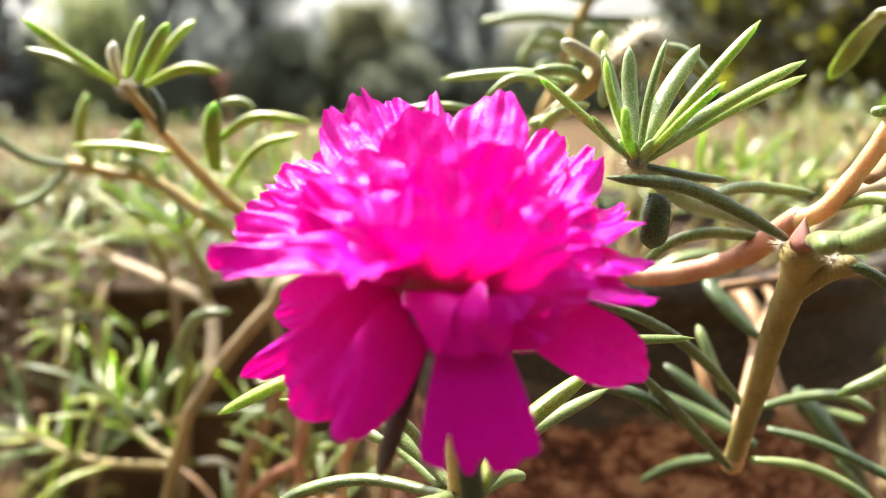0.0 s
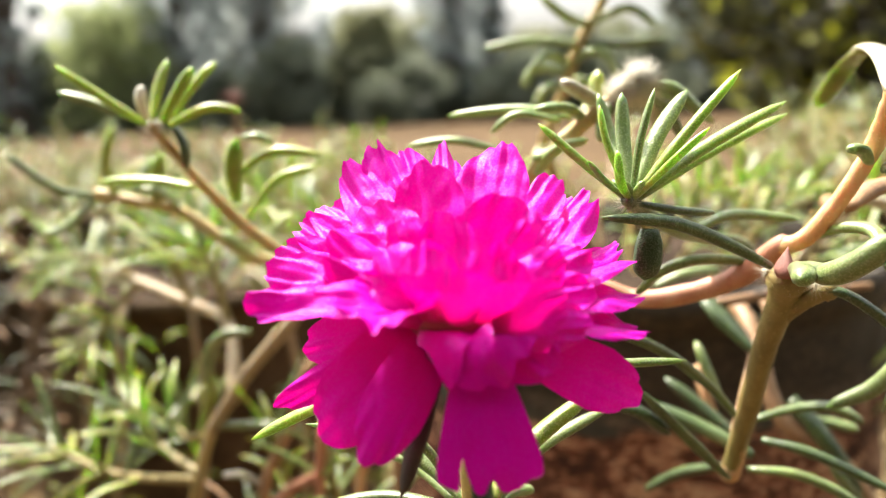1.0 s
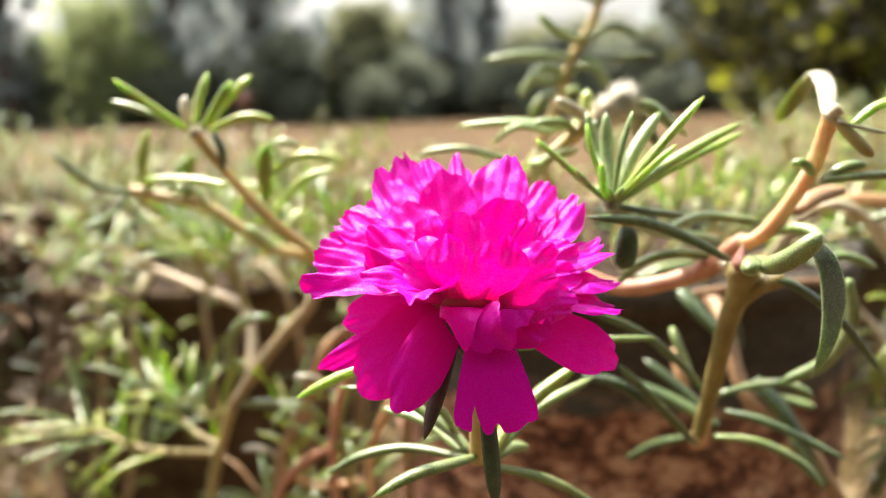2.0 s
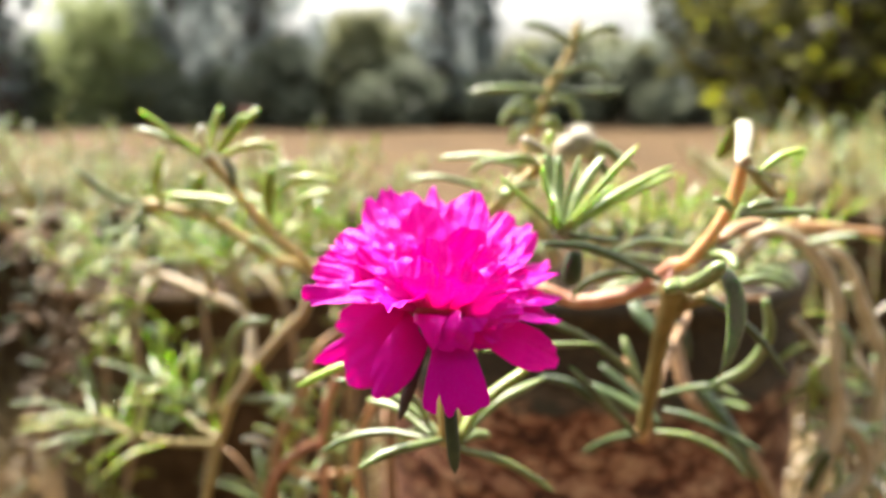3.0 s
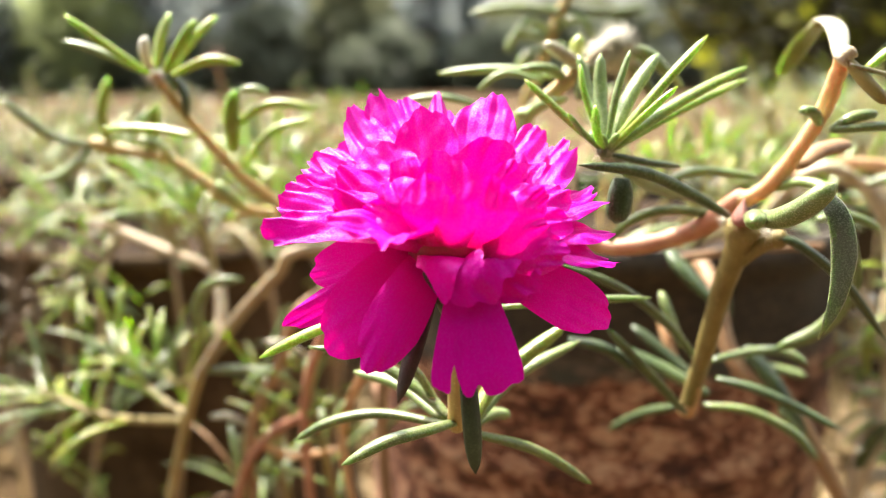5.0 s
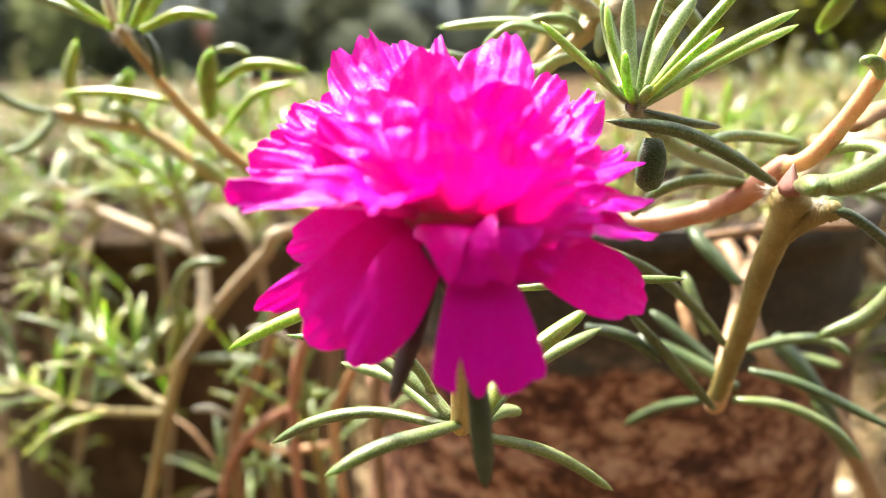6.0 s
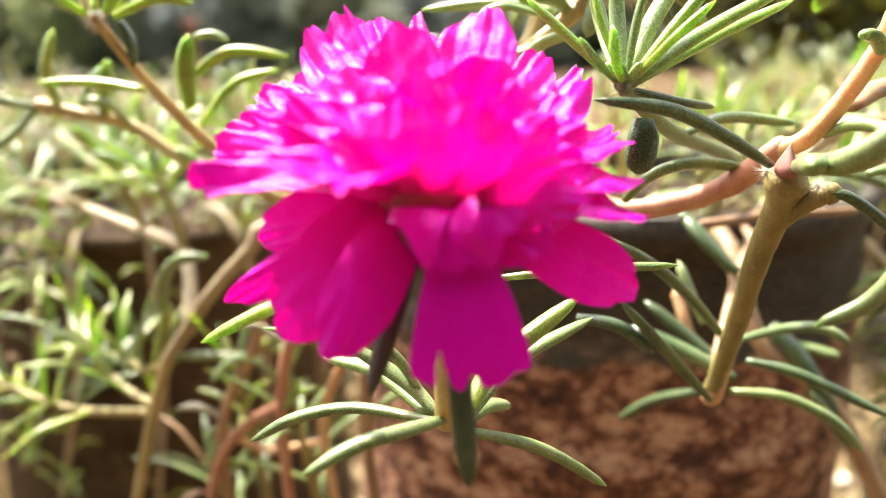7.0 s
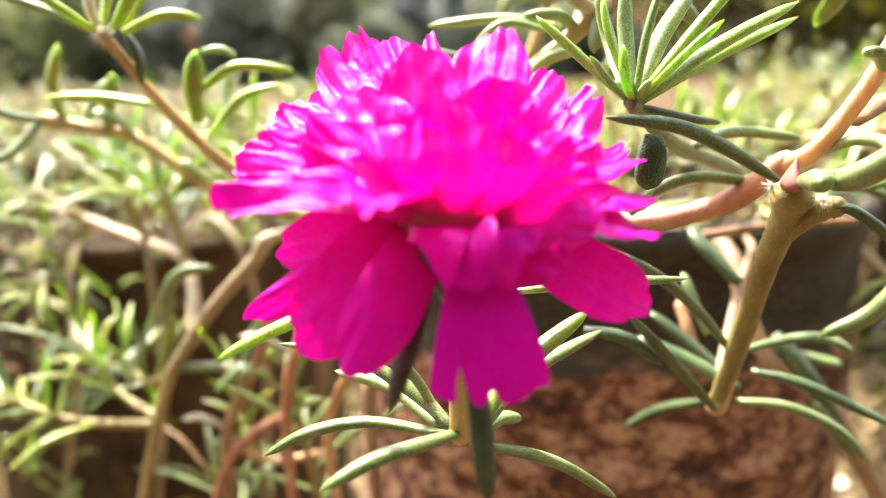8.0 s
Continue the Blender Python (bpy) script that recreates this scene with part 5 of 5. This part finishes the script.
BASES = [generic_shoot(0.055, 0.02, 1), generic_shoot(0.075, 0.035, 2), generic_shoot(0.045, 0.05, 3), generic_shoot(0.065, -0.02, 4), generic_shoot(0.06, 0.06, 5)]
HANGERS = [generic_shoot(0, 0, 6, 0.10), generic_shoot(0, 0, 7, 0.15)]
used = set()


def shoot_at(base, at, turn, size, label, group):
    m = Matrix.Translation(at) @ Matrix.Rotation(turn, 4, "Z")
    if base.name in used:
        ob = copy_thing(base, m)
    else:
        ob = base
        ob.matrix_basis = m
        used.add(base.name)
    ob.scale = (size, size, size)
    return tagged(ob, label, "succulent shoot", group)


def planted(cx, cy, top, r, count, group, seed, rise=(0.8, 1.25), keep=None):
    rng = random.Random(seed)
    done = 0
    while done < count:
        a, q = rng.uniform(0, 2 * math.pi), math.sqrt(rng.random()) * r
        x, y = cx + math.cos(a) * q, cy + math.sin(a) * q
        turn, size, k = a + rng.uniform(-0.8, 0.8), rng.uniform(*rise), rng.randrange(len(BASES))
        done += 1
        if keep and not keep(x, y):
            continue
        shoot_at(BASES[k], (x, y, top - 0.016), turn, size, "tan-stemmed shoot with small light green needle-like leaves", group)


def overhanging(cx, cy, top, r, angles, group, seed):
    rng = random.Random(seed)
    for a in angles:
        a = radians(a)
        x, y = cx + math.cos(a) * (r - 0.035), cy + math.sin(a) * (r - 0.035)
        shoot_at(rng.choice(HANGERS), (x, y, top - 0.004), a + rng.uniform(-0.3, 0.3), rng.uniform(0.85, 1.15), "shoot hanging over the pot rim, with light green leaves", group)


planted(0.056, 0.285, 0.506, 0.066, 22, "shoots in the tin pot", 3, (0.45, 0.75), lambda x, y: y > 0.24)
for x, y, r, top, count, seed, turns, rise in (
    (-0.165, 0.47, 0.10, 0.462, 44, 5, (-104, -88, -74, -60, -45, -30), (0.75, 1.2)),
    (-0.52, 0.95, 0.145, 0.44, 34, 9, (-120, -90, -65, -35), (1.1, 1.7)),
    (-0.20, 1.02, 0.135, 0.43, 30, 11, (-110, -80, -45), (1.0, 1.5)),
    (0.50, 0.93, 0.145, 0.45, 60, 13, (-170, -150, -130, -110, -85), (1.0, 1.6)),
    (0.93, 1.17, 0.155, 0.44, 46, 15, (-140, -110), (0.75, 1.15)),
):
    planted(x, y, top, r, count, "shoots in the clay pots", seed, rise)
    overhanging(x, y, top, r, turns, "shoots in the clay pots", seed + 1)


# ---- dry weeds on the ground ----
def dry_weeds(name, x0, x1, y0, y1, count, seed):
    rng = random.Random(seed)
    verts, faces = [], []
    for _ in range(count):
        x, y = rng.gauss((x0 + x1) / 2, (x1 - x0) * 0.33), rng.gauss((y0 + y1) / 2, (y1 - y0) * 0.30)
        if y < 0.36:
            continue
        h, a = rng.uniform(0.03, 0.15), rng.uniform(0, 6.3)
        side = Vector((math.cos(a), math.sin(a), 0)) * rng.uniform(0.0006, 0.0016)
        lean = Vector((rng.gauss(0, 0.35), rng.gauss(0, 0.35), 1)) * h
        b = Vector((x, y, -0.004))
        k = len(verts)
        verts += [b - side, b + side, b + lean * 0.5 + side, b + lean * 0.5 - side, b + lean + Vector((lean.x * 0.4, lean.y * 0.4, -0.1 * h))]
        faces += [(k, k + 1, k + 2, k + 3), (k + 3, k + 2, k + 4)]
    ob = new(name, mesh_of(name, verts, faces, DRYGRASS, smooth=False))
    ob.location.z = GROUND
    tagged(ob, "dry straw-coloured weeds on bare soil", "dry weeds", kind="stuff")


dry_weeds("dry_weeds", -1.15, -0.22, 0.40, 1.6, 6000, 3)
dry_weeds("dry_weeds", 0.16, 1.3, 0.42, 1.4, 5200, 4)


def leaf_litter(cx, cy, spread, count, seed):
    """Curled dry leaf bits lying on the soil."""
    rng = random.Random(seed)
    verts, faces = [], []
    for _ in range(count):
        x, y, a = rng.gauss(cx, spread), rng.gauss(cy, spread * 0.8), rng.uniform(0, 6.3)
        if y < 0.40:
            continue
        z = 0.012 * noise.noise((x * 3, y * 3, 0)) + 0.006 * noise.noise((x * 11, y * 11, 2)) + rng.uniform(0.004, 0.012)
        ln, wd = rng.uniform(0.006, 0.018), rng.uniform(0.003, 0.007)
        u = Vector((math.cos(a), math.sin(a), rng.gauss(0, 0.35))) * ln
        v = Vector((-math.sin(a), math.cos(a), rng.gauss(0, 0.45))) * wd
        c, up = Vector((x, y, z)), Vector((0, 0, rng.uniform(-0.3, 0.5) * wd))
        k = len(verts)
        verts += [c - u, c - u * 0.3 - v + up, c - u * 0.2 + v + up, c + u * 0.4 - v * 0.9 + up, c + u * 0.4 + v + up, c + u * 1.1 - up]
        faces += [(k, k + 1, k + 2), (k + 1, k + 3, k + 4, k + 2), (k + 3, k + 5, k + 4)]
    ob = new("leaf_litter", mesh_of("leaf_litter", verts, faces, LITTER, smooth=False))
    ob.location.z = GROUND
    tagged(ob, "pale dry leaf litter scattered on the soil", "leaf litter", kind="stuff")


leaf_litter(0.42, 0.72, 0.30, 4200, 21)


# ---- trees ----
def leaf_cloud(rng, centre, radius, count, size, verts, faces):
    for _ in range(count):
        d = Vector((rng.gauss(0, 1), rng.gauss(0, 1), rng.gauss(0, 1))).normalized()
        c = centre + Vector((d.x * radius.x, d.y * radius.y, d.z * radius.z)) * rng.uniform(0.25, 1.3)
        n = Vector((rng.gauss(0, 1), rng.gauss(0, 1), rng.gauss(0.5, 1))).normalized()
        a = n.cross(Vector((rng.random(), rng.random(), rng.random()))).normalized() * size * rng.uniform(0.6, 1.3)
        b = n.cross(a) * 0.45
        k = len(verts)
        verts += [c - a, c + b - a * 0.2, c + a, c - b - a * 0.2]
        faces.append((k, k + 1, k + 2, k + 3))


def tree(at, height, spread, mat, seed, leaves=2600, size=0.11, label="", low=0.15, clumps=16, name="tree", category="tree"):
    rng = random.Random(seed)
    p = thing(name, at, label, category, "trees along the field")
    h = height
    lean = Vector((rng.uniform(-0.06, 0.06) * h, 0, 0))
    trunk = curve_points([(0, 0, -0.05), lean * 0.4 + Vector((0, 0, h * 0.35)), lean + Vector((0, 0, h * 0.85))], 12)
    part("trunk", tube("trunk", trunk, [0.035 * h * (1 - 0.8 * i / 11) for i in range(12)], BARK, 9, wobble=0.08, seed=seed), p)
    verts, faces = [], []
    for k in range(clumps):
        a, f = k * 2.4 + rng.random(), low + (1 - low) * (k + 0.5) / clumps
        w = spread * math.sin(min(1, (f - low + 0.25)) * math.pi * 0.8) * rng.uniform(0.35, 0.8)
        c = Vector((math.cos(a) * w, math.sin(a) * w, f * h)) + lean * f
        r = spread * rng.uniform(0.25, 0.45) * (16 / max(16, clumps)) ** 0.12
        root = trunk[min(11, int(f * 9))]
        limb = curve_points([root, root.lerp(c, 0.5) + Vector((0, 0, 0.03 * h)), c], 6)
        part("limb", tube("limb", limb, [0.010 * h * (1 - 0.14 * i) for i in range(6)], BARK, 6), p)
        leaf_cloud(rng, c, Vector((r, r, r * 0.75)), leaves // clumps, size, verts, faces)
    part("crown", mesh_of("crown", verts, faces, mat, smooth=False), p)
    return p


BROAD_LABEL = "broad-crowned tree at the field's edge, haze put into its leaf colour"
PALE_LABEL = "pale green tree at the far edge of the field, haze put into its leaf colour"
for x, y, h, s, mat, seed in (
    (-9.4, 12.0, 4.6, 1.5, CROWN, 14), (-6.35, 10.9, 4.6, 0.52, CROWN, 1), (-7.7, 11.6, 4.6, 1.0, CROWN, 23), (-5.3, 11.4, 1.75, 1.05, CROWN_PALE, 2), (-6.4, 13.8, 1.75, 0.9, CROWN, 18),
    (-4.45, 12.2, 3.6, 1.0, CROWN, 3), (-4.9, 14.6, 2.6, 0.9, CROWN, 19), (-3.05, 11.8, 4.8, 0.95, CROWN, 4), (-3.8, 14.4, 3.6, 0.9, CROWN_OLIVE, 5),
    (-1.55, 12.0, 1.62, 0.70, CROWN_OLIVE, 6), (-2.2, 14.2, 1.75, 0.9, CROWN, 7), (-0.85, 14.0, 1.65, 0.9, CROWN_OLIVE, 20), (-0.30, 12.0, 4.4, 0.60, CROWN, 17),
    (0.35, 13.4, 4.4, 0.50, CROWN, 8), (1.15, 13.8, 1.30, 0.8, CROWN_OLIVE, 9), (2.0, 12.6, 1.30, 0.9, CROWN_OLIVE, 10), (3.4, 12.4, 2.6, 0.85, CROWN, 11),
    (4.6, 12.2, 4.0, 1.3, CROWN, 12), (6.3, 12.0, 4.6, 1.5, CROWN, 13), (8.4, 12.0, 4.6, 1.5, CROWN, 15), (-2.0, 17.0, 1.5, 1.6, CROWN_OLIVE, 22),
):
    label = BROAD_LABEL if mat is CROWN else PALE_LABEL if mat is CROWN_PALE else "olive-green tree at the far edge of the field, haze put into its leaf colour"
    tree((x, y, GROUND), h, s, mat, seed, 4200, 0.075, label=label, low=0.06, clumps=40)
# unseen dense trees behind the camera, added to block sky light from that side
for k in range(7):
    tree((-4.8 + 1.6 * k, -3.0 - 0.4 * (k % 2), GROUND), 3.7 + 0.4 * math.sin(4 * k), 1.6, SHADE, 140 + k, 5200, 0.16, "unseen dense tree behind the camera, added to block sky light", 0.05, 22)
for k in range(24):
    x = -9.5 + 0.85 * k
    tree((x, 11.9 + 0.5 * math.sin(3 * k), GROUND), 0.92 + 0.30 * math.sin(5 * k), 0.85, SHRUB, 60 + k, 2600, 0.085, "low greyish green shrub along the field's edge", 0.02, 9, "shrub", "shrub")
tree((1.42, 2.9, GROUND), 1.25, 0.68, BUSH, 31, 3400, 0.052, "leafy bush with brown twigs, sunlight painted into some yellow-green leaves", 0.25, 14, "bush", "bush")
tree((2.15, 3.3, GROUND), 1.35, 0.66, BUSH, 32, 3400, 0.052, "leafy bush with brown twigs, sunlight painted into some yellow-green leaves", 0.2, 14, "bush", "bush")
